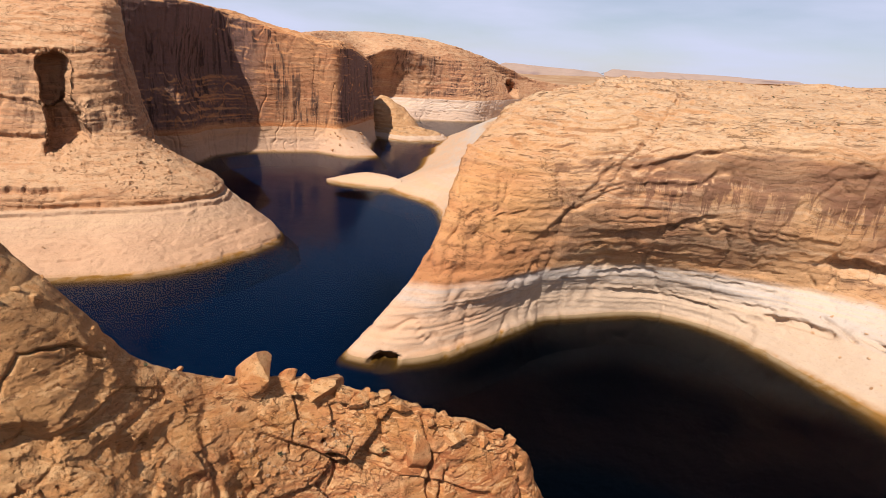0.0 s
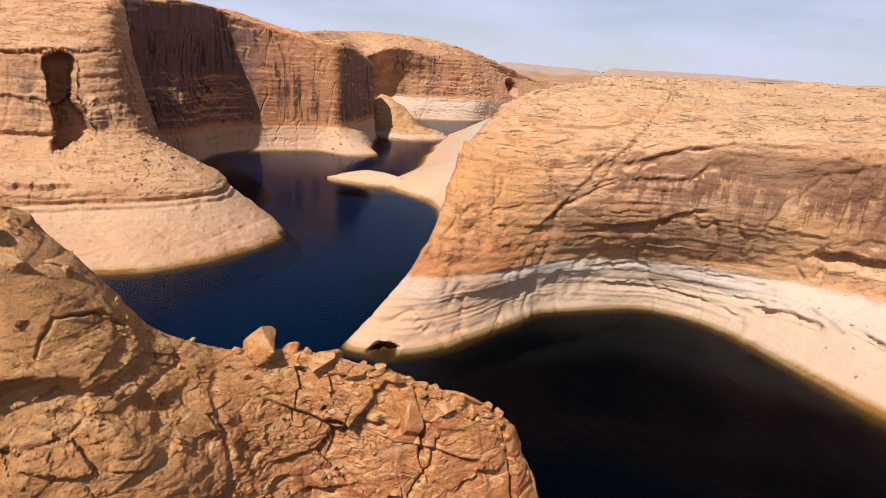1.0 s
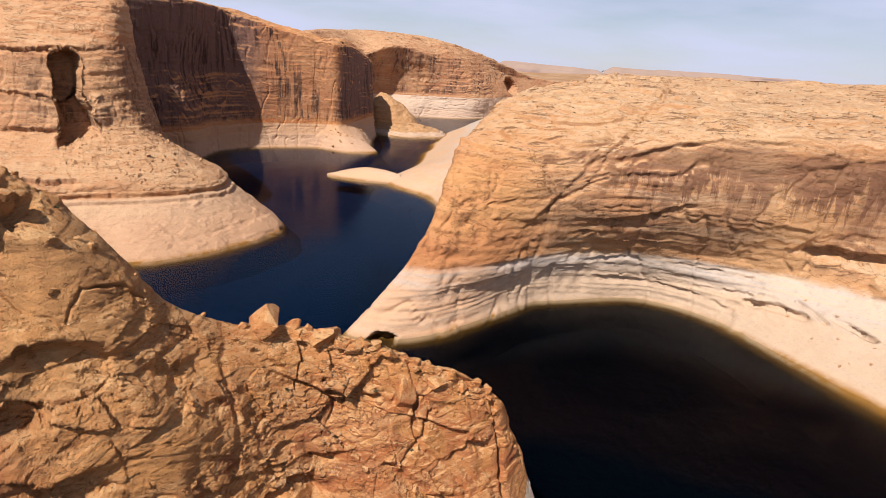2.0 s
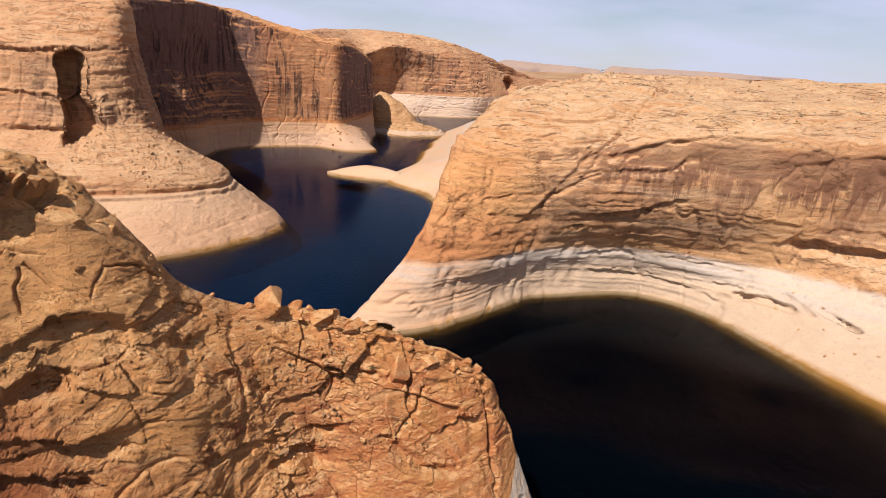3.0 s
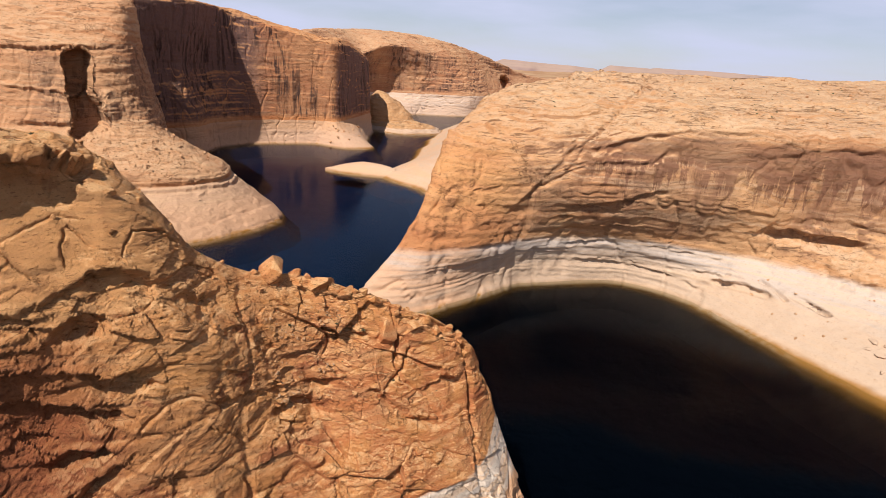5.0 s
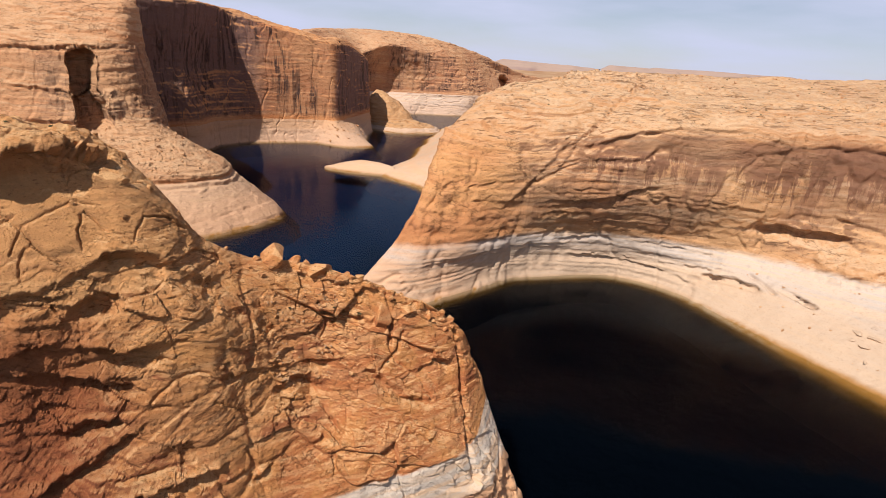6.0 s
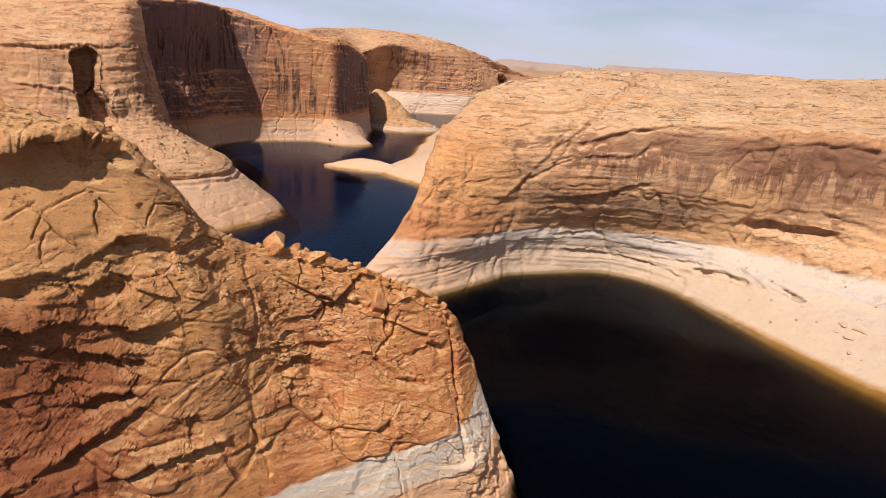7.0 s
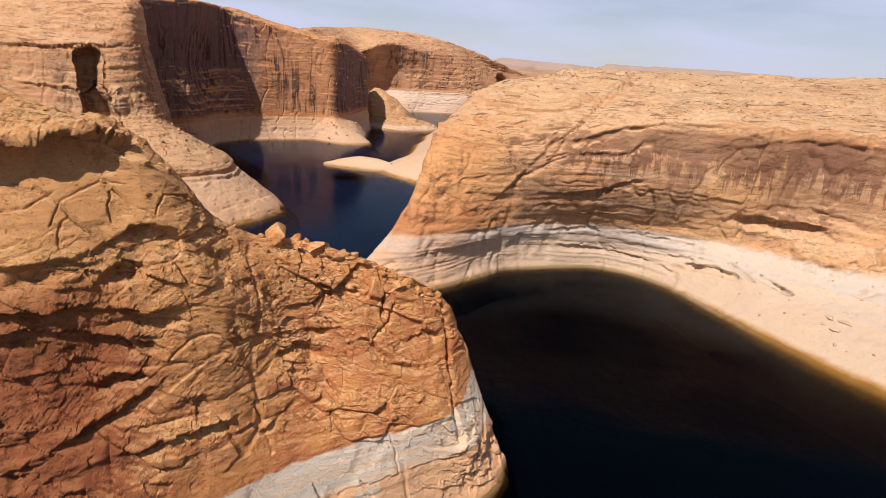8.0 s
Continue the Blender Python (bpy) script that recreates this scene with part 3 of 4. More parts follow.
# ---------------------------------------------------------------- near cliff
def build_near_cliff():
    back_foot = level(-8, (-130, 130), (-85, 122), (-64, 118), (-52, 114), (-42, 108), (-36, 107), (-31, 106), (-24, 106), (-14, 106), (-4, 106), (6, 105), (14, 103), (26, 98), (31, 94))
    back = [(-130, 95, 60), (-85, 85, 55), (-64, 80, 55), (-52, 80, 50), (-42, 78, 45), (-36, 79, 42), (-31, 80, 40), (-24, 84, 38), (-14, 86, 36), (-4, 88, 34), (6, 91, 30), (13, 92, 26), (22, 92, 18), (29, 91, 6)]
    rim = [(-125, 60, 112), (-80, 52, 101), (-59, 47, 94.5), (-46.5, 54, 90), (-38.5, 57, 80), (-34.3, 60, 72.5), (-28.5, 65, 67.5), (-21, 69.5, 65.8), (-12, 72, 63.3), (0, 75.5, 58), (8, 79.5, 53.5), (14, 82, 48.3), (18, 87, 38), (26, 90, 12)]
    lip = [(-125, 20, 104), (-80, 28, 93.5), (-56, 33, 90.5), (-46, 42, 90), (-37.5, 50.5, 81.5), (-33.3, 55.5, 73.5), (-28, 61.3, 67), (-21, 67, 64), (-12.5, 70, 61), (-1.5, 72.5, 55.5), (7, 76, 50.5), (14, 79.5, 45.5), (20, 86, 34), (28, 88, 10)]
    slab = [(-125, 27, 98), (-80, 35, 88.5), (-56, 38.5, 86), (-46, 44, 86), (-37, 48.5, 79), (-33, 52.5, 72), (-28, 57.2, 65), (-21.5, 63.3, 60.5), (-13.5, 68, 57), (-3.5, 69.5, 52), (6, 73, 47), (14.3, 77.5, 41), (22, 84, 29), (29.5, 86.5, 9)]
    knee = [(-125, 12, 76), (-80, 22, 71), (-55, 28.5, 68.5), (-44, 37, 71), (-35.6, 43, 70), (-31.2, 45.8, 66.5), (-26.8, 49.8, 59), (-21.5, 59, 52.5), (-13.5, 65, 50), (-4.5, 66, 46), (5, 70, 41.5), (14.5, 75.5, 36), (24, 82.5, 23), (30.5, 85, 8)]
    mid = [(-125, 14, 58), (-80, 24, 54), (-55, 30, 52), (-46, 36.5, 53), (-36.5, 39.8, 54), (-31.6, 42.5, 52.5), (-26.8, 46, 49.5), (-21.5, 54, 44.5), (-13, 60.5, 40), (-4.5, 61.5, 38), (4.5, 65, 35.5), (15, 71.5, 32), (26, 80.5, 18), (32, 84, 6)]
    ring = [(-130, 0, 30), (-85, 10, 30), (-56, 19, 28), (-45, 26, 27), (-36, 30.5, 27), (-31, 34, 27), (-26, 37.5, 26.5), (-20, 43.5, 26.5), (-11.5, 50, 26), (-2.5, 55, 26), (7, 60, 25.5), (17.2, 66.5, 24.5), (28, 78, 13), (33, 83, 4)]
    foot = level(0, (-130, -6), (-85, 3), (-54, 11), (-42, 18), (-32, 23), (-27, 27), (-21, 32), (-14, 38), (-5, 45.5), (4.5, 52.5), (15, 60.5), (26, 68), (33, 77), (34.5, 83))
    deep = level(-16, (-130, -16), (-84, -6), (-50, 4), (-37, 11), (-27, 16), (-21, 20), (-15, 25), (-7, 32), (2, 40), (12, 47), (23, 55), (33, 63), (40, 76), (40, 85))
    p, row = loft([back_foot, back, rim, lip, slab, knee, mid, ring, foot, deep], 1000, 590, weights=[0.12, 0.6, 1, 1, 1, 1, 1, 1, 1, 1, 1, 1, 0.9], vweights=[0.2, 0.35, 1, 1, 1, 1, 1, 1, 0.35])
    x, z = p[..., 0], p[..., 2]
    left = 1 - smooth(x, -38, -32)
    way = normals(p)
    slab = left * smooth(z, 70, 74) * (1 - smooth(z, 85, 88))
    broken = (0.25 * smooth(z, 0, 4) + 0.75 * smooth(z, 25, 32)) * (1 - 0.88 * slab) * (1 - 0.6 * np.exp(-(((x + 28) / 5) ** 2))) * (1 + 0.5 * smooth(x, -18, -6)) + 0.7 * smooth(x, 13, 18) * smooth(z, 0, 4) * (1 - smooth(z, 25, 32))
    p = weather(p, OUT, big=0.35, beds=0.12, crack=0.3, fine=0.35, block=0.78, size=3.4, seed=3, only=broken, spread=0.35, slant=0.35, crisp=1.0)
    p = crossbeds(p, OUT, (0.85, 0.52), depth=0.42, thick=8.5, seed=9, only=(1 - 0.5 * smooth(x, -24, -10)) * smooth(z, 22, 30) * (1 - 0.7 * slab), way=way)
    crust = left * smooth(z, 85, 88)
    p = p + way * OUT * (crust * (0.7 * fbm(p, 1 / 3.2, 4, 15) + 0.5 * np.abs(fbm(p, 1 / 1.4, 3, 16))))[..., None]
    # the caprock's brow, the slab's lower edge and the steps under it
    p = ledges(p, OUT, (
        (((-62, 34, 88), (-55.5, 35.5, 88.8), (-51.3, 35.8, 89.2), (-49.5, 38.3, 90.6), (-47.4, 42.5, 90.6), (-44.1, 45.5, 89.4)), 2.0, 3.8, 1.4, 2.6),
        (((-64, 26, 70.5), (-54.4, 28.6, 71.2), (-49.7, 30.2, 71), (-47.3, 32.1, 71.7), (-45.1, 35.7, 72.3), (-42, 38.5, 74.2), (-39, 42, 75.6), (-35.2, 46, 74), (-32.5, 48.5, 71), (-30, 51.5, 67.6)), 2.2, 4.0, 0.9, 3.4),
        (((-50.5, 31.5, 69.4), (-46, 35.5, 70.2), (-43, 38.3, 71.8)), 0.8, 1.4, 0.6, 0.9),
    ), way)
    p = ledges(p, OUT, (
        (((-60, 27.5, 65.8), (-54.9, 28.9, 65.2), (-49, 32.6, 63.5), (-41.8, 35.9, 63), (-38.6, 40, 60.6), (-35, 44, 61.6), (-31.5, 47, 63.6)), 1.8, 2.6, 1.5, 2.2),
        (((-60, 27, 61), (-51, 29.9, 60.6), (-46, 34, 58.6), (-42.5, 37.5, 56.8), (-39.5, 40, 55)), 1.2, 2.4, 1.0, 2.2),
        (((-56, 28, 63.2), (-50, 31, 62), (-45.1, 33.4, 60.9)), 0.7, 1.0, 0.6, 0.9),
        (((-44.5, 34.4, 49.4), (-42.6, 35.4, 50.6), (-40.2, 38, 49.8)), 0.8, 1.9, 0.5, 2.6),
    ), way)
    p = ledges(p, OUT, (
        (((-54.9, 24.8, 38.2), (-50.7, 25.8, 40.1), (-47.7, 30.2, 41.5), (-44.7, 33.2, 42.9), (-40.5, 36.9, 45.7), (-36.6, 39.8, 48.9)), 1.4, 2.6, 1.2, 1.6),
        (((-51.1, 23.7, 34.8), (-48, 26.3, 36.5), (-42.4, 31.2, 36.5), (-34.2, 34.9, 38.5), (-26.6, 41.5, 38.1)), 1.2, 2.0, 1.0, 1.3),
        (((-19.6, 57.3, 44.8), (-18.2, 59.2, 45.9), (-15.6, 60.8, 44.6), (-14, 60.7, 42.4)), 0.9, 1.5, 0.4, 2.4),
        (((-24, 55.2, 54.3), (-21.6, 57.6, 50.8), (-19.5, 58.8, 46.8)), 0.7, 0.9, 0.5, 0.9),
        (((-29.4, 51.4, 66.2), (-26.4, 55.8, 61.3), (-22.4, 60.3, 55.7), (-16.5, 62, 50.9), (-14.2, 63.2, 46.6)), 1.0, 1.6, 0.8, 1.5),
    ), way)
    p = ledges(p, OUT, (
        (((-17.2, 66, 60), (-13.2, 68.4, 57), (-8.2, 69.2, 55)), 0.9, 1.5, 0.6, 1.4),
        (((-7, 69.2, 55), (-4.6, 69.7, 53.6), (-2.8, 69.9, 54.8)), 0.8, 1.2, 0.8, 1.4),
        (((1.1, 72.2, 54), (2.8, 72.6, 51.6), (6, 74, 50.6)), 0.8, 1.2, 0.8, 1.4),
        (((7.2, 72, 42.4), (9.7, 73.7, 44.2), (12.2, 74.8, 41.6)), 0.9, 1.8, 0.6, 2.0),
    ), way)
    p = ledges(p, OUT, (
        (((-4, 65, 45), (-0.5, 65.6, 41.6), (3.1, 66, 38.7), (8.3, 68.8, 36.4)), 0.8, 1.3, 0.6, 1.1),
        (((-21, 46.9, 33), (-18.6, 49.6, 34.4), (-11.8, 55.2, 35)), 0.9, 1.4, 0.8, 1.1),
        (((-35.5, 44.2, 55.5), (-31, 46, 53.4), (-26, 49.5, 51.6), (-22, 53.5, 49.8)), 1.0, 1.5, 0.6, 1.0),
    ), way)
    p = ledges(p, OUT, (
        (((-21.7, 41.6, 26.4), (-12.4, 48.7, 25.6), (-1.5, 55.3, 25.4), (7, 59.8, 25.2), (15, 64.5, 24.8)), 0.9, 0.7, 0.3, 0.5),
        (((-6, 49.5, 15.2), (5, 56, 15), (13, 61.5, 14.6), (20, 66, 14.4)), 0.8, 0.8, 0.3, 0.6),
    ), way)
    # cracks across the slab
    p = gashes(p, OUT, (
        (((-52.9, 37.6, 82.2), (-51, 37.7, 80.9), (-49, 37.8, 80.1), (-47.9, 37.4, 77.9), (-44.8, 38.1, 75.4)), 0.16, 0.7),
        (((-43.7, 43.1, 81.5), (-41.1, 43.1, 78.8), (-38.4, 44, 77.2), (-36.3, 44.4, 75.3)), 0.16, 0.7),
        (((-49.7, 35.5, 76.9), (-49.1, 38.1, 80.5), (-46.7, 40.4, 81.9), (-45.1, 42.7, 83), (-42.9, 44.4, 82.3)), 0.16, 0.5),
        (((-48.1, 37.4, 77.9), (-48.9, 35.4, 76.1), (-48.2, 34.5, 73.6)), 0.16, 0.5),
        (((-43.9, 42.5, 81.2), (-43.6, 40.9, 79.2), (-42.8, 40.2, 76.5)), 0.16, 0.5),
        (((-38, 44.1, 76.7), (-37.4, 47.4, 80), (-35.5, 51.8, 78.5), (-34.3, 53.7, 76.5)), 0.16, 0.7),
    ), 0, way)
    p = gashes(p, OUT, (
        (((-56.3, 34.2, 79.1), (-53.6, 35.4, 79.5), (-50.6, 37.9, 81.3)), 0.16, 0.5),
        (((-55, 31.3, 74.2), (-51.2, 33.5, 75.1), (-48.4, 36.2, 76.8)), 0.16, 0.5),
        (((-54.6, 30.4, 72.8), (-50.3, 33, 73.5), (-46.8, 36.1, 75.1)), 0.16, 0.5),
        (((-27.2, 44.7, 49), (-25.1, 47.4, 46.4), (-22.9, 50.5, 42.8)), 0.16, 0.7),
        (((-2.2, 66.3, 44.3), (1.1, 70, 47), (2.1, 72.1, 50.4)), 0.35, 1.0),
        (((-18.8, 64.3, 57.8), (-18.6, 65.9, 61.1)), 0.16, 0.7),
        (((-15.1, 66.7, 58.4), (-13.5, 67.7, 54), (-13.7, 65.9, 51.3)), 0.35, 1.0),
    ), 1, way)
    # joints of the face and of the bleached band
    p = gashes(p, OUT, (
        (((-8.3, 57.8, 34.4), (-11.2, 60, 37.1), (-13.3, 61, 40.6), (-16.2, 62.8, 43.4)), 0.35, 1.0),
        (((-2.3, 73.6, 58), (-0.6, 72.3, 53), (-0.8, 69.7, 48.4), (1.4, 68.8, 44.7), (5.3, 70.4, 41.1), (9, 69.3, 36)), 0.4, 1.1),
        (((-8.4, 71.1, 59.9), (-7.2, 70.4, 56.1)), 0.4, 1.0),
        (((-34.9, 39, 51.8), (-32, 42.1, 54.8), (-29.5, 44.7, 54.8), (-26.4, 48.7, 50.5)), 0.3, 0.7),
        (((-38.4, 33.8, 41), (-33.7, 36.6, 41.1), (-29.1, 40.1, 40.8)), 0.3, 0.8),
    ), 2, way)
    p = gashes(p, OUT, (
        (((13.4, 80.1, 47.6), (15.4, 78, 39.4), (16.7, 74.2, 32.1), (17.8, 69.3, 25.7), (19.8, 67.7, 17.2)), 0.7, 2.2),
        (((-23, 46.9, 38.5), (-21.8, 47, 35.2), (-20.8, 46.3, 33.8), (-19.1, 45.4, 28.5)), 0.35, 0.9),
        (((3.2, 58.4, 24.5), (4.7, 58.2, 20.2), (5.6, 57.6, 14.5)), 0.25, 0.6),
        (((-2.1, 52.6, 15.8), (0.4, 53.3, 11.5)), 0.25, 0.6),
        (((-11.5, 47.5, 19.5), (-10.4, 47.5, 16.6), (-9.5, 47, 13)), 0.25, 0.7),
    ), 3, way)
    p = hollow(p, (-41.5, 39, 68.2), (4.2, 3.5, 2.4), (-0.4, 1, 0.2), 2.4, 0.6)
    p = hollow(p, (30, 77, 9), (4.5, 6, 6), (0.5, -1, 0), -2.2, 0.8)
    bands = [("back_slope", 0, row[2]), ("caprock", row[2], row[4]), ("face", row[4], row[7]), ("shore_band", row[7], len(p) - 1)]
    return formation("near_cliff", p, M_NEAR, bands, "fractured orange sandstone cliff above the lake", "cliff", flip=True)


OUT = -1.0
near_cliff = build_near_cliff()


# ---------------------------------------------------------------- headland with the alcove
def build_headland():
    foot_xy = ((330, 1500), (116, 1219), (50, 1035), (-7, 815), (-31, 567), (-50, 478), (-12, 432), (-3, 389), (4, 300), (-12, 230), (-33, 193), (-20, 190), (-2, 197), (17, 212), (43, 235), (71, 246), (97, 251), (123, 238.5), (143, 206), (161.5, 164.5), (179, 133), (203, 92), (260, 20), (380, -80))
    foot = level(0, *foot_xy)
    deep = level(-16, (300, 1500), (96, 1230), (20, 1040), (-40, 815), (-60, 560), (-66, 470), (-30, 428), (-20, 385), (-8, 298), (-28, 224), (-45, 184), (-20, 178), (3, 186), (25, 203), (50, 228), (75, 240), (98, 244), (116, 228), (128, 198), (140, 155), (156, 120), (182, 76), (245, 5), (370, -95))
    ring = level(25, (380, 1520), (170, 1230), (110, 1050), (50, 830), (30, 575), (20, 490), (25, 440), (18, 392), (16, 310), (2, 246), (-13, 206), (-9, 205), (0, 204.5), (18, 212.5), (43, 231.5), (70, 243.5), (93, 246), (124, 240), (158, 226), (190, 205), (225, 180), (262, 140), (330, 60), (450, -50))
    mid = [(420, 1530, 34), (230, 1240, 32), (170, 1060, 32), (110, 840, 32), (75, 580, 36), (55, 500, 42), (42, 450, 48), (25, 395, 50), (20, 318, 50), (6, 254, 50), (-2, 219, 47), (2, 216, 48), (9, 217, 50), (19, 219.5, 50), (40, 226.5, 50), (72, 230.5, 49), (106, 231, 49), (135, 224.5, 50), (165, 222, 48), (200, 212, 46), (240, 195, 45), (280, 160, 45), (350, 85, 45), (470, -25, 45)]
    brow = [(470, 1540, 40), (300, 1250, 40), (240, 1075, 42), (170, 850, 45), (120, 590, 55), (85, 510, 66), (60, 455, 74), (35, 400, 76), (26, 325, 75), (12, 262, 74), (6, 237, 68), (11, 231, 67), (19, 229, 68), (29, 230, 68), (50, 232.5, 70), (78, 234, 74), (105, 232, 80), (139, 225, 84), (172, 218, 84), (208, 212, 83), (250, 200, 82), (292, 170, 82), (365, 100, 82), (490, -5, 82)]
    top = [(600, 1500, 48), (430, 1240, 48), (360, 1080, 52), (280, 860, 60), (200, 620, 75), (140, 530, 85), (100, 470, 92), (72, 400, 91), (50, 335, 91), (27, 280, 86), (25, 266, 84), (30, 261, 84), (38, 258, 85), (50, 256, 86), (66, 253, 86), (90, 252, 86), (115, 250, 86.5), (148, 246, 88), (183, 245, 88), (222, 243, 88), (270, 240, 89), (320, 215, 90), (400, 150, 90), (530, 40, 90)]
    crest = [(900, 1400, 60), (700, 1200, 60), (600, 1050, 66), (480, 860, 80), (330, 660, 98), (220, 560, 99), (165, 490, 97), (112, 410, 97), (78, 345, 96), (66, 318, 95), (68, 308, 95), (73, 303, 95.5), (80, 300, 95.5), (88, 298, 95.5), (102, 296, 94.5), (110, 292, 93), (135, 292, 93), (165, 292, 93.5), (205, 300, 94), (250, 310, 95.5), (310, 320, 98), (380, 310, 100), (480, 260, 99), (620, 150, 99)]
    back = [(1000, 1100, 75), (850, 980, 78), (750, 900, 85), (620, 800, 95), (460, 700, 104), (330, 640, 102), (250, 580, 102), (190, 520, 101), (160, 480, 101), (150, 470, 100), (150, 465, 100), (155, 460, 100), (160, 455, 100.5), (170, 450, 101), (185, 450, 101.5), (205, 450, 102), (225, 450, 103), (260, 450, 104), (300, 460, 105.5), (350, 470, 107.5), (420, 480, 110), (500, 470, 112), (620, 430, 112), (780, 350, 112)]
    core = [(x + 0.35 * (700 - x), y + 0.35 * (800 - y), z - 18) for x, y, z in back]
    w = [0.25, 0.3, 0.3, 0.35, 0.5, 0.8, 0.9, 0.7, 0.7, 0.9, 1, 1, 1, 1, 1, 1, 1, 1, 1, 1, 0.8, 0.5, 0.25]
    p, row = loft([deep, foot, ring, mid, brow, top, crest, back, core], 980, 420, w, tight=0.6, vweights=[0.6, 1, 1, 1, 1, 0.9, 0.5, 0.25])
    p = hollow(p, (166, 225, 38), (14, 12, 5), (0.25, 1, 0.2), 6, 0.7)
    p = hollow(p, (186, 219, 37), (20, 14, 4.5), (0.25, 1, 0.2), 6, 0.7)
    p = hollow(p, (196, 206, 27), (34, 20, 8), (0.3, 1, -0.3), -6, 0.9)
    p = weather(p, -OUT, big=0.6, beds=0.42, crack=0.7, fine=1.0, block=0.42, size=4, seed=31, steps=1.9, spread=0.3, slant=-0.12, crisp=0.5, only=smooth(p[..., 2], 24, 30))
    way = normals(p)
    way = sum(np.roll(way, k, a) for k in (-2, 0, 2) for a in (0, 1))
    way = way / np.linalg.norm(way, axis=-1, keepdims=True)
    p = crossbeds(p, -OUT, (1.0, 0.1), depth=0.40, thick=13.0, lean=0.10, seed=45, only=(0.3 * (1 - smooth(p[..., 0], 85, 120)) + 0.7 * smooth(p[..., 2], 26, 32)) * (1 - 0.7 * smooth(p[..., 2], 66, 78)))
    p = gashes(p, -OUT, (
        (((65.1, 230.3, 63.2), (71.1, 233.2, 74.2), (84.1, 247.2, 83.2), (110.2, 297.2, 96.3)), 0.7, 2.0),
        (((32.8, 233.7, 38.7), (51, 229.9, 52.5), (69.4, 230.1, 62.1)), 0.8, 1.8),
        (((150.2, 228.5, 33.7), (155.8, 227.8, 26.8)), 0.6, 1.6),
        (((138.8, 228.1, 11.6), (148.5, 220.2, 12.3), (156.4, 212.9, 12.7)), 1.0, 2.6),
        (((163.5, 206.4, 15.8), (167.8, 198.9, 14.9), (172.1, 191.9, 13.9)), 0.6, 1.8),
        (((22, 226, 60), (30, 229, 50), (27, 226, 36)), 0.6, 1.4),
    ))
    p = gashes(p, -OUT, (
        (((155.7, 218.5, 17.4), (158.6, 213.4, 16.2), (161.3, 205.1, 14.2)), 0.7, 2.6),
        (((164.3, 206.6, 16.1), (168.3, 199.8, 15.1), (172.2, 192.7, 13.3)), 1.0, 3.4),
        (((161.2, 225.6, 33.5), (159, 225.7, 28.3)), 0.7, 2.0),
        (((212.4, 200.1, 33.1), (210.9, 195.5, 30)), 1.2, 3.0),
    ), 5)
    p = overhangs(p, -OUT, (
        (((141.5, 227.7, 12.3), (149.1, 221.3, 14.3), (156.4, 211.5, 13.6)), 2.4, 2.6),
        (((198.4, 184.3, 18.9), (204.1, 186.1, 20.7), (212, 186, 22)), 2.4, 2.6),
        (((74.4, 233.0, 70.1), (97.6, 234.0, 77.8), (122.2, 232.0, 82.5), (146.0, 228.0, 82.7), (160.9, 223.0, 77.5), (176.6, 217.0, 79.4), (207.9, 210.0, 78.3)), 2.2, 1.5),
        (((75.1, 249.4, 12.3), (99.2, 251, 10.2), (119, 243.3, 9.4), (133.5, 231, 7)), 1.6, 1.3),
    ), 4)
    # the lip of the arch, the ledges inside it and the seams of the white band
    p = ledges(p, -OUT, (
        (((71, 236.5, 75.5), (57.7, 230.8, 63), (47.4, 228, 51.4), (34.6, 232, 35), (22.5, 230, 22.5), (10.1, 215.8, 11.5)), 2.5, 5, 0.5, 0.9),
        (((62, 231, 61), (70, 231, 64.5), (81.6, 231.8, 64.4), (98.5, 230.8, 66), (105.3, 231.4, 70.7)), 1.5, 2.0, 0.4, 1.0),
        (((61.5, 236, 40), (75.8, 233, 44.3), (90.4, 232, 47.9), (105.8, 230.4, 53.6)), 1.8, 4.0, 0.6, 1.3),
        (((70.8, 230.5, 50.6), (106.4, 230.3, 50.3), (131.9, 224.7, 50), (155.9, 222.1, 47.8)), 1.6, 1.4, 0.5, 0.7),
    ), way, 11, 3.5)
    p = ledges(p, -OUT, (
        (((83.8, 249.5, 12.5), (108.7, 247.2, 12.2), (132.1, 236.2, 13.7), (149.7, 224, 16.6)), 1.2, 1.6, 0.5, 1.2),
        (((36.7, 237, 18.6), (65.2, 246, 20.9), (92.3, 245, 23.4), (119, 241, 22.2), (140, 232, 22)), 1.2, 1.8, 0.5, 1.4),
        (((36, 234, 28), (62, 242, 30), (92, 241, 33), (118, 236, 34)), 1.2, 2.0, 0.6, 1.4),
        (((152, 226, 38), (159.1, 222.4, 46), (174.9, 220.8, 47.8), (186.5, 216.9, 48.5), (205, 212, 45)), 1.5, 3.0, 0.4, 1.2),
        (((82.9, 233.9, 74.7), (103.7, 231.7, 79.4), (117, 230.1, 82.4), (147.1, 223.1, 82.6), (156, 220, 79.5)), 1.5, 1.5, 0.3, 0.7),
    ), way, 11, 3.5)
    p = hollow(p, (-19.5, 189.5, -0.4), (6, 6, 3.0), (0.15, 1, 0), 7, 0.25)
    bands = [("shore_band", 0, row[2]), ("alcove_wall", row[2], row[4]), ("caprock", row[4], len(p) - 1)]
    return formation("headland", p, M_HEAD, bands, "rounded tan sandstone headland hollowed by a white-banded alcove", "headland")


headland = build_headland()


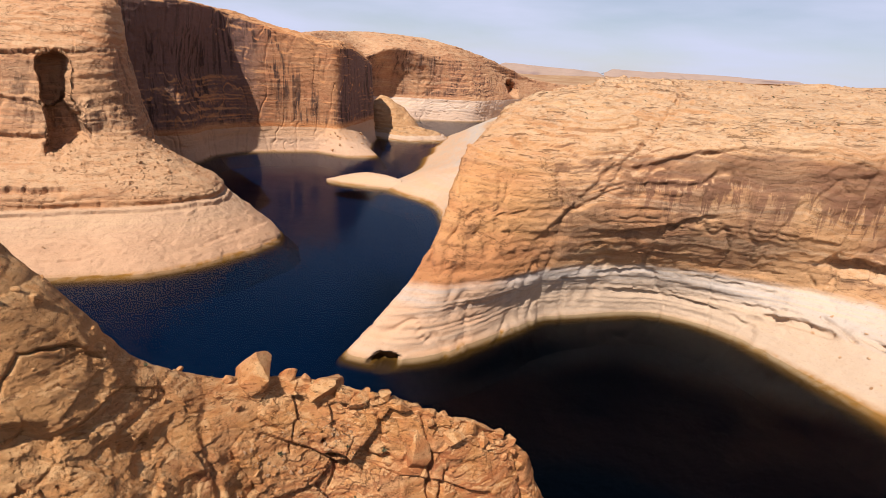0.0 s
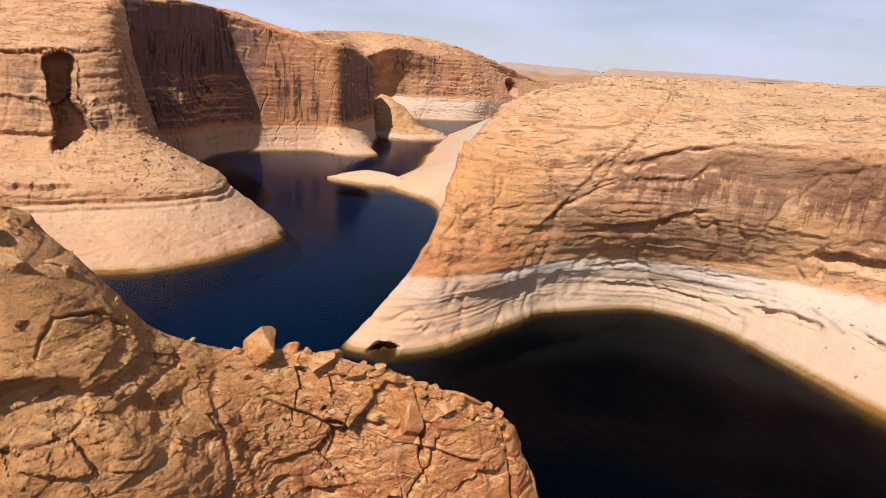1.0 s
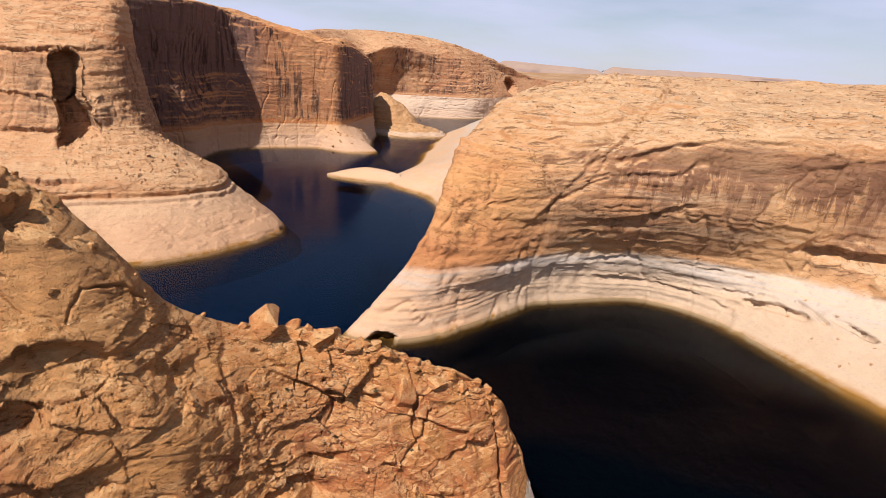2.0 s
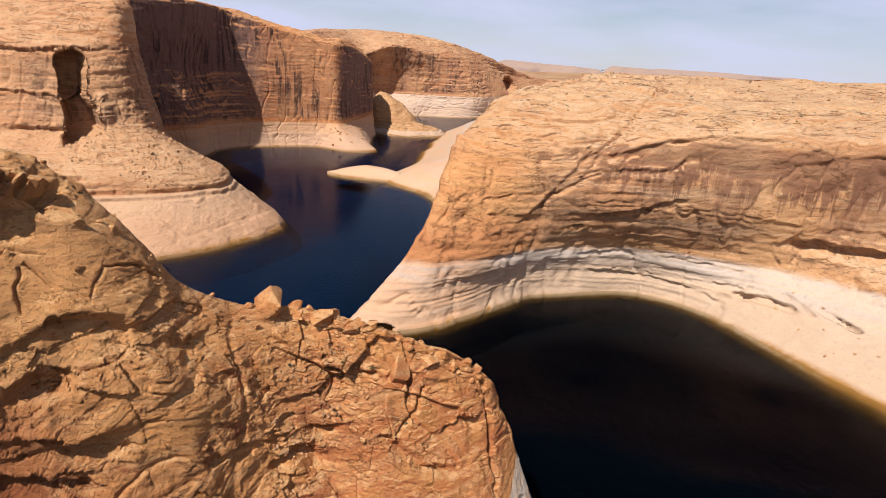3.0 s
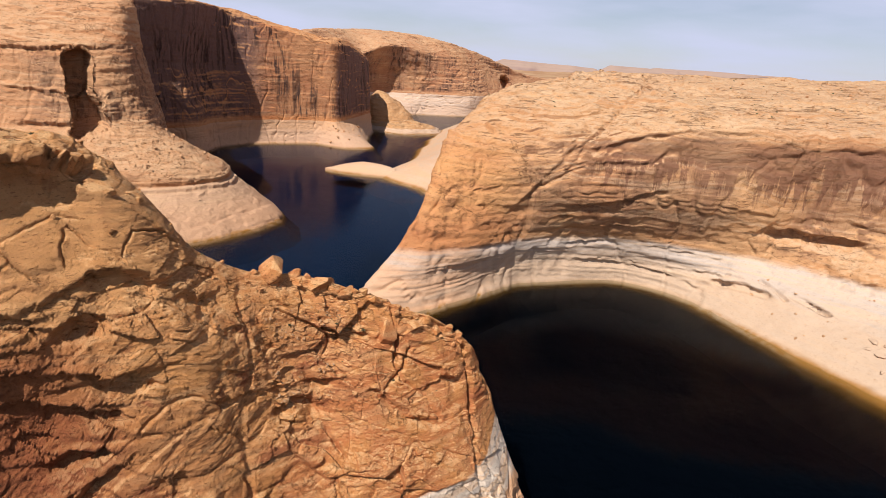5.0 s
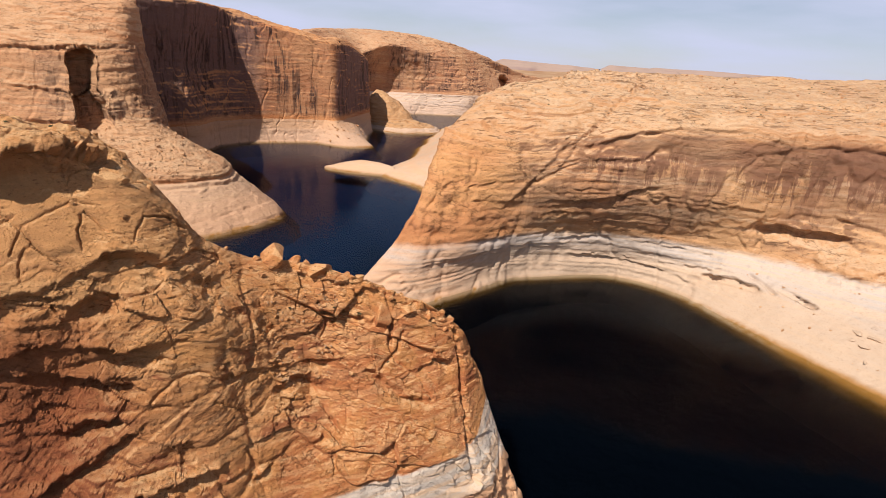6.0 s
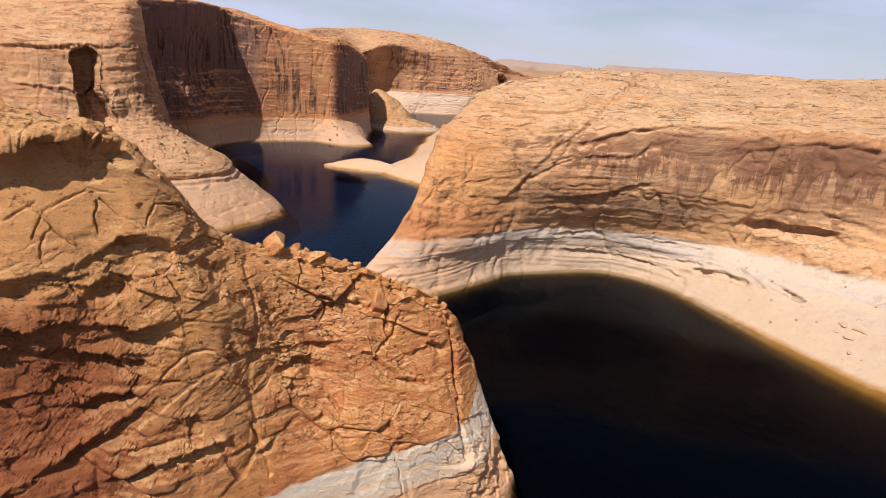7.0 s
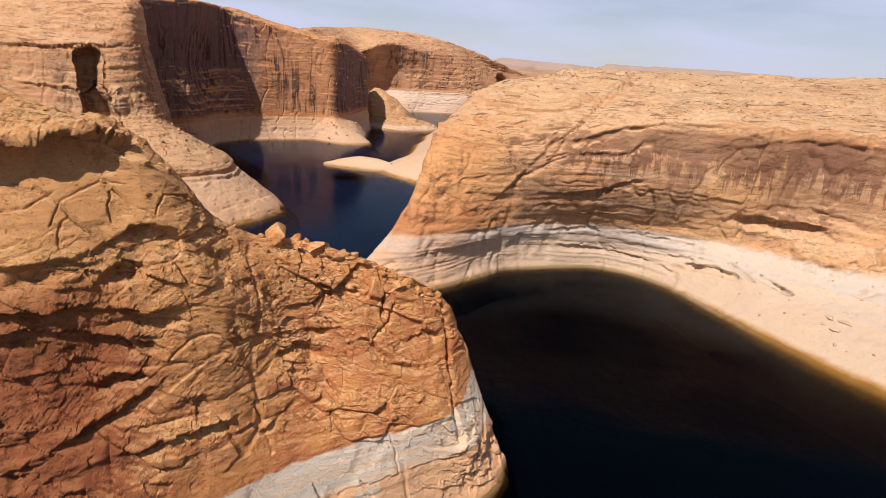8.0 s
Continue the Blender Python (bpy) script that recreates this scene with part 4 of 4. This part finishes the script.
def build_sandbar():
    """A low tongue of bleached rock that runs out from the headland."""
    u, v = np.meshgrid(np.linspace(0, 1, 120), np.linspace(-1, 1, 50))
    x, y = -106 + 66 * u, 489 - 12 * u + 9 * np.sin(u * 3.0)
    half = 1 + 18 * np.sin(np.clip(u * 1.05, 0, 1) * math.pi) ** 0.7 * (1 - 0.45 * u) + 7 * u
    p = np.stack([x, y + v * half, -3 + (1 - v**2) * (4 + 5.5 * np.sin(u * 2.6) + 3 * u)], -1)
    p[..., 2] += 0.8 * fbm(p, 1 / 9, 4, 77)
    return tagged(sheet("sandbar", p, M_HEAD), "low pale rock tongue in the water beside the headland", "sandbar")


build_sandbar()


# ---------------------------------------------------------------- bank with the niche
def build_bank():
    deep = level(-16, (-420, 150), (-300, 190), (-215, 218), (-174, 228), (-130, 245), (-98, 282), (-84, 318), (-92, 345), (-122, 384), (-168, 432), (-218, 490), (-255, 515))
    foot = level(0, (-420, 170), (-300, 205), (-215, 232), (-179, 242), (-140, 258), (-111, 290), (-98, 320), (-103, 338), (-130, 372), (-175, 420), (-225, 480), (-262, 505))
    ring = level(25, (-430, 205), (-310, 238), (-222, 257), (-190, 267), (-157, 283), (-140, 296), (-131, 314), (-134, 334), (-148, 354), (-195, 405), (-243, 472), (-270, 502))
    ledge = level(30, (-431, 206), (-311, 239), (-223, 258), (-191, 268), (-158, 284), (-141, 297), (-132, 314), (-135, 334), (-149, 354), (-196, 405), (-244, 472), (-271, 502))
    base = [(-450, 255, 50), (-330, 278, 52), (-245, 288, 52), (-215, 293, 53), (-191, 302, 56), (-180, 314, 57), (-177, 324, 55), (-177, 336, 51), (-180, 352, 44), (-215, 405, 38), (-258, 470, 33), (-282, 500, 30)]
    wall = [(-455, 265, 95), (-335, 286, 96), (-250, 297, 97), (-222, 302, 97), (-200, 310, 98), (-189, 320, 97), (-187, 329, 97), (-189, 340, 97), (-196, 357, 97), (-225, 405, 95), (-268, 465, 95), (-290, 500, 95)]
    top = [(-490, 310, 122), (-370, 322, 121), (-275, 330, 121), (-245, 333, 121), (-219, 333, 122), (-198, 331, 122), (-194, 337, 123), (-195, 348, 124), (-203, 364, 127), (-238, 412, 130), (-283, 470, 132), (-305, 505, 134)]
    back = [(-600, 420, 150), (-460, 430, 150), (-370, 430, 150), (-330, 430, 150), (-300, 425, 150), (-272, 415, 148), (-252, 400, 146), (-244, 400, 145), (-247, 410, 145), (-275, 445, 145), (-315, 495, 144), (-335, 525, 144)]
    core = [(x - 130, y + 80, 120) for x, y, z in back]
    p, row = loft([deep, foot, ring, ledge, base, wall, top, back, core], 480, 360, [0.25, 0.6, 1, 1, 1, 1, 1, 1, 0.8, 0.5, 0.4], tight=0.2, vweights=[0.6, 1, 1, 1, 1, 1, 0.6, 0.2])
    p = trench(p, (-207, 306, 91), (-205.5, 304, 74), 6.8, 5.8, (-0.8, 1, 0), 19)
    p = trench(p, (-205.5, 304, 74), (-199.5, 300, 55), 5.0, 9.5, (-0.8, 1, 0), 19)
    p = hollow(p, (-190, 303, 68), (8, 9, 14), (0.1, -1, 0), 4.5, 0.7)
    p = weather(p, -OUT, big=0.6, beds=0.5, crack=0.4, fine=1.0, block=0.45, size=7, seed=57, steps=1.2, spread=0.3, only=0.45 + 0.35 * smooth(p[..., 2], 26, 30) + 0.4 * smooth(p[..., 2], 48, 56))
    way = normals(p)
    p = crossbeds(p, -OUT, (0.8, 0.6), depth=0.7, thick=7.0, lean=0.12, seed=60, only=1 - 0.6 * smooth(p[..., 2], 60, 80))
    z = p[..., 2] + 0.8 * fbm(p, 1 / 18, 3, 65)
    p = p + normals(p) * -OUT * (0.8 * np.exp(-(((z - 27.5) / 1.1) ** 2)) - 0.8 * np.exp(-(((z - 25.3) / 0.8) ** 2)) + 0.7 * np.exp(-(((z - 23.6) / 0.7) ** 2)) - 0.7 * np.exp(-(((z - 22.2) / 0.6) ** 2)))[..., None]
    p = ledges(p, -OUT, (
        (((-250, 296, 95), (-224.4, 301.5, 95.8), (-204.9, 306.9, 97.7), (-193.8, 312.4, 98), (-184.1, 320, 102)), 3.0, 2.5, 1.2, 1.6),
        (((-240, 253, 35), (-212, 263, 34.6), (-200.3, 267, 34), (-190, 272, 33.4)), 3.0, 2.6, 1.0, 2.6),
        (((-240, 287, 55), (-224.5, 292.1, 54.8), (-207.3, 296.6, 55.4)), 2.5, 2.0, 1.5, 2.0),
        (((-240, 293, 74), (-222, 297.5, 73), (-211, 301, 71)), 2.0, 1.8, 0.9, 1.4),
    ), way, 21, 4.0, 0.75)
    bands = [("shore_band", 0, row[2]), ("bench", row[2], row[4]), ("face", row[4], row[5]), ("caprock", row[5], len(p) - 1)]
    return formation("rock_bank", p, M_LEFT, bands, "stepped orange sandstone bank with a pale shore band and a niche", "cliff")


bank = build_bank()


# ---------------------------------------------------------------- tall wall behind
def build_wall():
    deep = level(-16, (-290, 430), (-250, 490), (-225, 520), (-220, 566), (-200, 592), (-172, 606), (-145, 616), (-105, 600), (-70, 620), (-80, 670), (-88, 760))
    foot = level(0, (-300, 440), (-262, 500), (-238, 522), (-234, 566), (-212, 601), (-180, 620), (-148, 631), (-107, 614), (-83, 625), (-95, 670), (-100, 765))
    ring = [(-290, 445, 25), (-258, 503, 25), (-240, 524, 25), (-237, 566, 25), (-213, 604, 25), (-182, 628, 25), (-148, 640, 25), (-127, 642, 25), (-120, 655, 22), (-114, 695, 22), (-104, 768, 22)]
    mid = [(-298, 448, 80), (-266, 507, 80), (-253, 531, 80), (-251, 577, 80), (-224, 609, 75), (-186, 631, 72), (-154, 642, 70), (-130, 647, 66), (-124, 660, 66), (-118, 700, 64), (-107, 774, 60)]
    walltop = [(-296, 450, 135), (-256, 506, 137), (-242, 538, 138), (-240, 582, 138), (-231, 616, 133), (-190, 636, 123), (-157, 646, 115), (-134, 652, 109), (-128, 668, 110), (-121, 704, 107), (-110, 780, 93)]
    top = [(-330, 465, 142), (-290, 525, 142), (-270, 550, 142), (-258, 606, 141), (-240, 632, 138), (-203, 650, 130), (-165, 660, 121), (-142, 668, 116.5), (-133, 685, 117), (-128, 718, 114), (-124, 800, 101)]
    back = [(-480, 560, 135), (-450, 600, 135), (-430, 640, 135), (-420, 680, 134), (-400, 720, 130), (-360, 750, 122), (-320, 770, 114), (-290, 780, 108), (-270, 785, 103), (-255, 790, 98), (-245, 800, 93)]
    p, row = loft([deep, foot, ring, mid, walltop, top, back], 480, 280, [0.6, 1, 1, 1, 1, 1, 1, 1, 1, 0.8], tight=0.15, vweights=[0.5, 1, 1, 1, 1, 0.3])
    p = weather(p, -OUT, big=0.5, beds=0.3, crack=0.6, fine=0.8, block=0.35, size=8, seed=83, steps=1.2)
    bands = [("shore_band", 0, row[2]), ("face", row[2], row[4]), ("caprock", row[4], len(p) - 1)]
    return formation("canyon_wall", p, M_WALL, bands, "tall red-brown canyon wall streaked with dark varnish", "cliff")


build_wall()


def build_far_cliff():
    foot = level(0, (-110, 745), (-105, 810), (-100, 890), (-90, 960), (-75, 1010), (-56, 1040), (30, 1071), (85, 1150), (118, 1225), (200, 1330), (350, 1480))
    deep = [(x + 14, y - 14, -16) for x, y, z in foot]
    wallfoot = [(-135, 750, 30), (-160, 830, 30), (-168, 910, 32), (-165, 985, 34), (-120, 1038, 36), (-48, 1058, 37), (40, 1092, 36), (92, 1165, 36), (128, 1235, 36), (205, 1345, 30), (350, 1500, 26)]
    mid = [(-140, 755, 58), (-165, 830, 60), (-170, 915, 62), (-166, 988, 66), (-122, 1036, 70), (-54, 1060, 70), (30, 1100, 66), (82, 1175, 58), (118, 1242, 52), (190, 1345, 44), (335, 1500, 38)]
    walltop = [(-150, 760, 90), (-172, 835, 88), (-166, 918, 92), (-150, 970, 98), (-108, 1012, 117), (-56, 1052, 110), (18, 1112, 103), (65, 1190, 96), (100, 1252, 82), (170, 1345, 66), (310, 1500, 52)]
    top = [(-205, 790, 118), (-215, 880, 128), (-205, 970, 136), (-180, 1035, 140), (-135, 1072, 141.5), (-70, 1095, 139), (5, 1135, 126), (62, 1205, 112), (105, 1262, 97), (165, 1355, 78), (300, 1510, 60)]
    back = [(x - 130, y + 150, z - 12) for x, y, z in top]
    p, row = loft([deep, foot, wallfoot, mid, walltop, top, back], 380, 220, tight=0.15, vweights=[0.5, 1, 1, 1, 1, 0.3])
    p = hollow(p, (122, 1250, 56), (20, 34, 26), (-0.5, 1, 0), 30, 0.4)
    p = weather(p, -OUT, big=0.8, beds=0.6, crack=1.0, fine=1.5, block=0.5, size=10, seed=101, steps=1.2)
    bands = [("shore_band", 0, row[2]), ("face", row[2], row[4]), ("caprock", row[4], len(p) - 1)]
    return formation("far_cliff", p, M_FAR, bands, "far sandstone cliff with a shaded alcove and pale shore band", "cliff")


build_far_cliff()


def build_mound(name, centre, radii, height, material, label, seed, lean=(0, 0), power=1.6, beds=1.0, terrace=0.0):
    """A rounded knob of rock standing on a shelf."""
    a, r = np.meshgrid(np.linspace(0, 2 * math.pi, 140), np.linspace(0, 1.15, 70))
    h = height * np.clip(1 - r**power, -0.4, 1)
    p = np.stack([centre[0] + radii[0] * r * np.cos(a) + lean[0] * h, centre[1] + radii[1] * r * np.sin(a) + lean[1] * h, centre[2] + h], -1)
    p[..., 2] += 0.12 * height * fbm(p, 1 / 14, 4, seed) * (r < 1.1)
    if terrace:
        s = p[..., 2] / terrace + 0.9 * fbm(p, 1 / 30, 4, seed + 5)
        p[..., 2] += terrace * (np.floor(s) + smooth(s - np.floor(s), 0.35, 0.65) - s)
    p = weather(p, OUT, big=0.6, beds=beds, crack=0.8, fine=1.2, block=0.6, size=6, seed=seed)
    return tagged(sheet(name, p, material, flip=True), label, "rock")


build_mound("sandstone_hill", (-88, 850, 8), (40, 40), 42, M_SHELF, "rounded tan rock hill beside the canyon wall", 120, (-0.35, 0), power=2.0)
build_mound("rock_shelf", (-64, 815, -7), (70, 62), 18, M_SHELF, "low layered rock shelf at the water", 130, power=2.4, beds=2.2, terrace=3.2)


# ---------------------------------------------------------------- far mesas on the skyline
def mesa_material():
    n = Nodes("far_mesa_rock")
    col = n.mix(n.ramp(n.noise((0.002, 0.002, 0.03), 5), 0.4, 0.65), (0.20, 0.135, 0.12), (0.26, 0.18, 0.165))
    n.link(n.mix(n.ramp(n.nz, 0.3, 0.8), col, (0.34, 0.24, 0.19)), n.bsdf.inputs["Base Color"])
    n.bsdf.inputs["Roughness"].default_value = 1.0
    n.bsdf.inputs["Specular IOR Level"].default_value = 0.0
    return n.mat


M_MESA = mesa_material()


def build_mesa(x0, x1, y, z, drop, seed):
    """A long flat-topped ridge with a stepped scarp."""
    u, v = np.meshgrid(np.linspace(0, 1, 160), np.linspace(0, 1, 14))
    shape = np.interp(v, [0, 0.25, 0.4, 0.5, 0.62, 1.0], [-0.9, -0.35, -0.3, 0.0, 0.0, -0.1])
    ends = smooth(np.minimum(u, 1 - u), 0, 0.12)
    p = np.stack([x0 + (x1 - x0) * u, y + 160 * v, 0 * u], -1)
    p[..., 2] = z + shape * (z - 20) - drop * u - (1 - ends) * 30 + 4 * fbm(p, 1 / 160, 3, seed)
    p[..., 1] += 45 * fbm(p, 1 / 220, 3, seed + 3)
    return tagged(sheet("mesa", p, M_MESA), "distant flat-topped reddish mesa on the horizon", "mesa", group="far mesas", kind="structure")


build_mesa(260, 1085, 4150, 109, 24, 201)
build_mesa(1080, 1700, 4300, 113, 2, 207)
build_mesa(1380, 2700, 4420, 121, 3, 211)


# ---------------------------------------------------------------- loose rocks
def rock_mesh(name, seed, material, cuts=14, flat=0.8, detail=4):
    """An angular block: a ball cut off by random planes, then roughened. About 1 m across, its base at z = 0."""
    rng = np.random.default_rng(seed)
    bm = bmesh.new()
    bmesh.ops.create_icosphere(bm, subdivisions=detail, radius=0.62)
    me = bpy.data.meshes.new(name)
    bm.to_mesh(me)
    bm.free()
    co = np.empty(len(me.vertices) * 3, np.float32)
    me.vertices.foreach_get("co", co)
    p = co.reshape(-1, 3).astype(float)
    for _ in range(cuts):
        n = rng.normal(size=3)
        n /= np.linalg.norm(n)
        far = p @ n - rng.uniform(0.17, 0.40)
        p -= np.clip(far, 0, None)[:, None] * n
    p += (0.018 * fbm(p + seed, 3.0, 3, seed) + 0.010 * fbm(p + seed, 11.0, 2, seed + 4))[:, None] * p / 0.5
    p *= (1, 0.9, flat)
    p[:, 2] -= p[:, 2].min()
    me.vertices.foreach_set("co", p.astype(np.float32).reshape(-1))
    me.polygons.foreach_set("use_smooth", np.zeros(len(me.polygons), dtype=bool))
    me.update()
    me.materials.append(material)
    return me


bpy.context.view_layer.update()
DEPS = bpy.context.evaluated_depsgraph_get()


def ground_at(x, y):
    """Height of the rock or ground below the open sky at x, y."""
    hit, place, normal, _, ob, _ = scene.ray_cast(DEPS, (x, y, 400), (0, 0, -1))
    if hit and ob.name.startswith("water"):
        hit, place, normal, _, ob, _ = scene.ray_cast(DEPS, (x, y, -0.5), (0, 0, -1))
    return place.z, normal


def boulder(x, y, size, seed, turn=0, lean=0, tall=1.0, sink=0.18, material=None, label="angular orange sandstone boulder on the cliff rim", group="rim boulders", wide=1.0):
    me = rock_mesh("boulder", seed, material or M_NEAR, cuts=24)
    ob = new("boulder", me)
    z, _ = ground_at(x, y)
    size *= 1.3
    ob.matrix_basis = pose(x, y, z - sink * size, lean, 0, turn) @ Matrix.Diagonal((size * wide, size, size * tall, 1))
    return tagged(ob, label, "boulder", group)


boulder(-24.2, 67.0, 6.6, 7, turn=30, lean=14, tall=1.25, sink=0.28, label="large angular sandstone boulder perched on the cliff rim")
boulder(-15.4, 70.8, 6.0, 13, turn=70, tall=0.85, wide=1.2, sink=0.25, label="flat-topped sandstone boulder perched on the cliff rim")
boulder(-16.4, 69.6, 3.0, 14, turn=10, tall=0.7)
boulder(-2.8, 70.6, 5.0, 21, turn=15, lean=-8, tall=1.3, label="upright jointed sandstone block on the cliff edge")
boulder(2.2, 74.6, 4.6, 24, turn=50, lean=10, tall=0.9)
boulder(-20.0, 69.6, 3.4, 31, turn=80, tall=0.9)
boulder(-11.0, 71.0, 3.6, 33, turn=20, tall=0.8)
boulder(-26.5, 65.2, 2.2, 35, turn=40)
boulder(7.0, 77.5, 3.0, 37, turn=65, tall=0.9)
boulder(9.6, 79.6, 2.4, 39, turn=15)
boulder(-7.6, 72.8, 2.6, 41, turn=35)

for k, (x, y, size, tall) in enumerate(((5.0, 76.6, 3.2, 1.0), (-9.2, 71.8, 2.4, 1.1), (11.6, 80.6, 2.8, 0.9), (-5.4, 72.4, 3.0, 1.0), (-1.2, 73.4, 2.4, 0.8), (13.6, 80.4, 2.0, 1.1), (-24.8, 66.0, 2.6, 0.7), (-18.2, 69.9, 2.0, 0.9), (-43.5, 46.5, 2.6, 0.7), (-40.2, 47.5, 3.0, 0.8), (-38.4, 51.5, 2.4, 0.8), (-50.5, 50.5, 2.2, 0.6))):
    boulder(x, y, size, 80 + k, 37 * k, tall=tall, sink=0.25)

# slabs fallen on the pale beach of the bay
for k, (dx, dy, size, turn) in enumerate(((0, 0, 4.2, 20), (4.4, 3.0, 4.8, 75), (7.5, -1.5, 5.2, 140), (2.5, -4.6, 5.0, 35), (10.5, 3.2, 3.2, 100), (-1.5, -12, 2.6, 60))):
    boulder(176 + dx, 172 + dy, size, 60 + k, turn, tall=0.45, sink=0.1, material=M_HEAD, label="broken pale slab lying on the beach", group="beach slabs")


def scatter(name, count, box, sizes, material, seed, label, keep=0.85, zmin=1.0, zmax=400.0):
    """Loose stones over a stretch of ground, joined, too many to count."""
    rng = np.random.default_rng(seed)
    kinds = [rock_mesh("stone_shape", seed + k, material, cuts=9, detail=2) for k in range(4)]
    shapes = []
    for me in kinds:
        co = np.empty(len(me.vertices) * 3, np.float32)
        me.vertices.foreach_get("co", co)
        tri = np.empty(len(me.polygons) * 3, np.int32)
        me.polygons.foreach_get("vertices", tri)
        shapes.append((co.reshape(-1, 3), tri.reshape(-1, 3)))
    verts, faces, total = [], [], 0
    for _ in range(count):
        x, y = rng.uniform(box[0], box[1]), rng.uniform(box[2], box[3])
        z, n = ground_at(x, y)
        if abs(n.z) < 0.3 or not zmin < z < zmax or rng.uniform() > keep:
            continue
        size = sizes[0] * (sizes[1] / sizes[0]) ** (rng.uniform() ** 2.2)
        co, tri = shapes[rng.integers(4)]
        m = np.array(Euler((rng.uniform(-0.5, 0.5), rng.uniform(-0.5, 0.5), rng.uniform(0, 6.3))).to_matrix())
        verts.append(co @ m.T * size * rng.uniform(0.7, 1.3, 3) + (x, y, z - 0.2 * size))
        faces.append(tri + total)
        total += len(co)
    me = bpy.data.meshes.new(name)
    me.from_pydata(np.concatenate(verts).tolist(), [], np.concatenate(faces).tolist())
    me.materials.append(material)
    return tagged(new(name, me), label, "stones", kind="stuff")


scatter("talus", 1500, (-205, -140, 280, 335), (0.35, 2.3), M_STONE, 301, "loose orange talus blocks below the bank's wall", zmin=28, zmax=62)
scatter("rim_rubble", 520, (-50, 14, 40, 84), (0.25, 1.4), M_NEAR, 311, "loose sandstone rubble on the cliff ledges", zmin=28)
scatter("scree", 900, (-24, -11, 57, 69), (0.15, 0.65), M_STONE, 315, "fine grey-brown scree in the gully below the cliff rim", zmin=44, zmax=61)
scatter("plateau_stones", 900, (-10, 330, 225, 470), (0.4, 2.6), M_STONE, 321, "scattered tan stones on the slickrock", zmin=70)
scatter("beach_stones", 260, (130, 250, 120, 240), (0.3, 2.0), M_STONE, 331, "scattered pale stones on the beach", zmin=1, zmax=30)
scatter("shore_blocks", 160, (-200, -95, 235, 345), (0.3, 1.6), M_STONE, 341, "broken rock on the bank's shore", zmin=1, zmax=30)
scatter("wall_rubble", 400, (-230, -90, 600, 700), (0.8, 5.0), M_STONE, 351, "rubble at the canyon wall's foot", zmin=2, zmax=40)


# ---------------------------------------------------------------- dry shrubs
def shrub_material():
    n = Nodes("dry_shrub")
    n.link(n.mix(n.noise(2.0, 3), (0.10, 0.095, 0.040), (0.18, 0.15, 0.075)), n.bsdf.inputs["Base Color"])
    n.bsdf.inputs["Roughness"].default_value = 0.9
    return n.mat


M_SHRUB = shrub_material()


def shrubs(name, count, box, sizes, seed, label, zmin):
    """Low desert brush: tufts of narrow leaves, too many to count."""
    rng = np.random.default_rng(seed)
    verts, faces = [], []
    for _ in range(count):
        x, y = rng.uniform(box[0], box[1]), rng.uniform(box[2], box[3])
        z, n = ground_at(x, y)
        if abs(n.z) < 0.6 or z < zmin:
            continue
        size = rng.uniform(*sizes)
        for _ in range(46):
            way = rng.normal(size=3) * (1, 1, 0.7) + (0, 0, 0.9)
            way /= np.linalg.norm(way)
            root = np.array((x, y, z)) + way * size * rng.uniform(0.0, 0.35) * (1, 1, 0.6)
            side = np.cross(way, rng.normal(size=3)) * size * 0.13
            k = len(verts)
            verts += [root - side, root + side, root + way * size * rng.uniform(0.35, 0.6)]
            faces.append((k, k + 1, k + 2))
    me = bpy.data.meshes.new(name)
    me.from_pydata([tuple(v) for v in verts], [], faces)
    me.materials.append(M_SHRUB)
    return tagged(new(name, me), label, "shrubs", kind="stuff")


shrubs("plateau_brush", 260, (20, 330, 245, 460), (0.4, 1.1), 401, "sparse dark desert brush on the slickrock", 80)
shrubs("cliff_brush", 70, (-55, 12, 40, 82), (0.3, 0.8), 411, "small dry tufts in the cliff's cracks", 40)
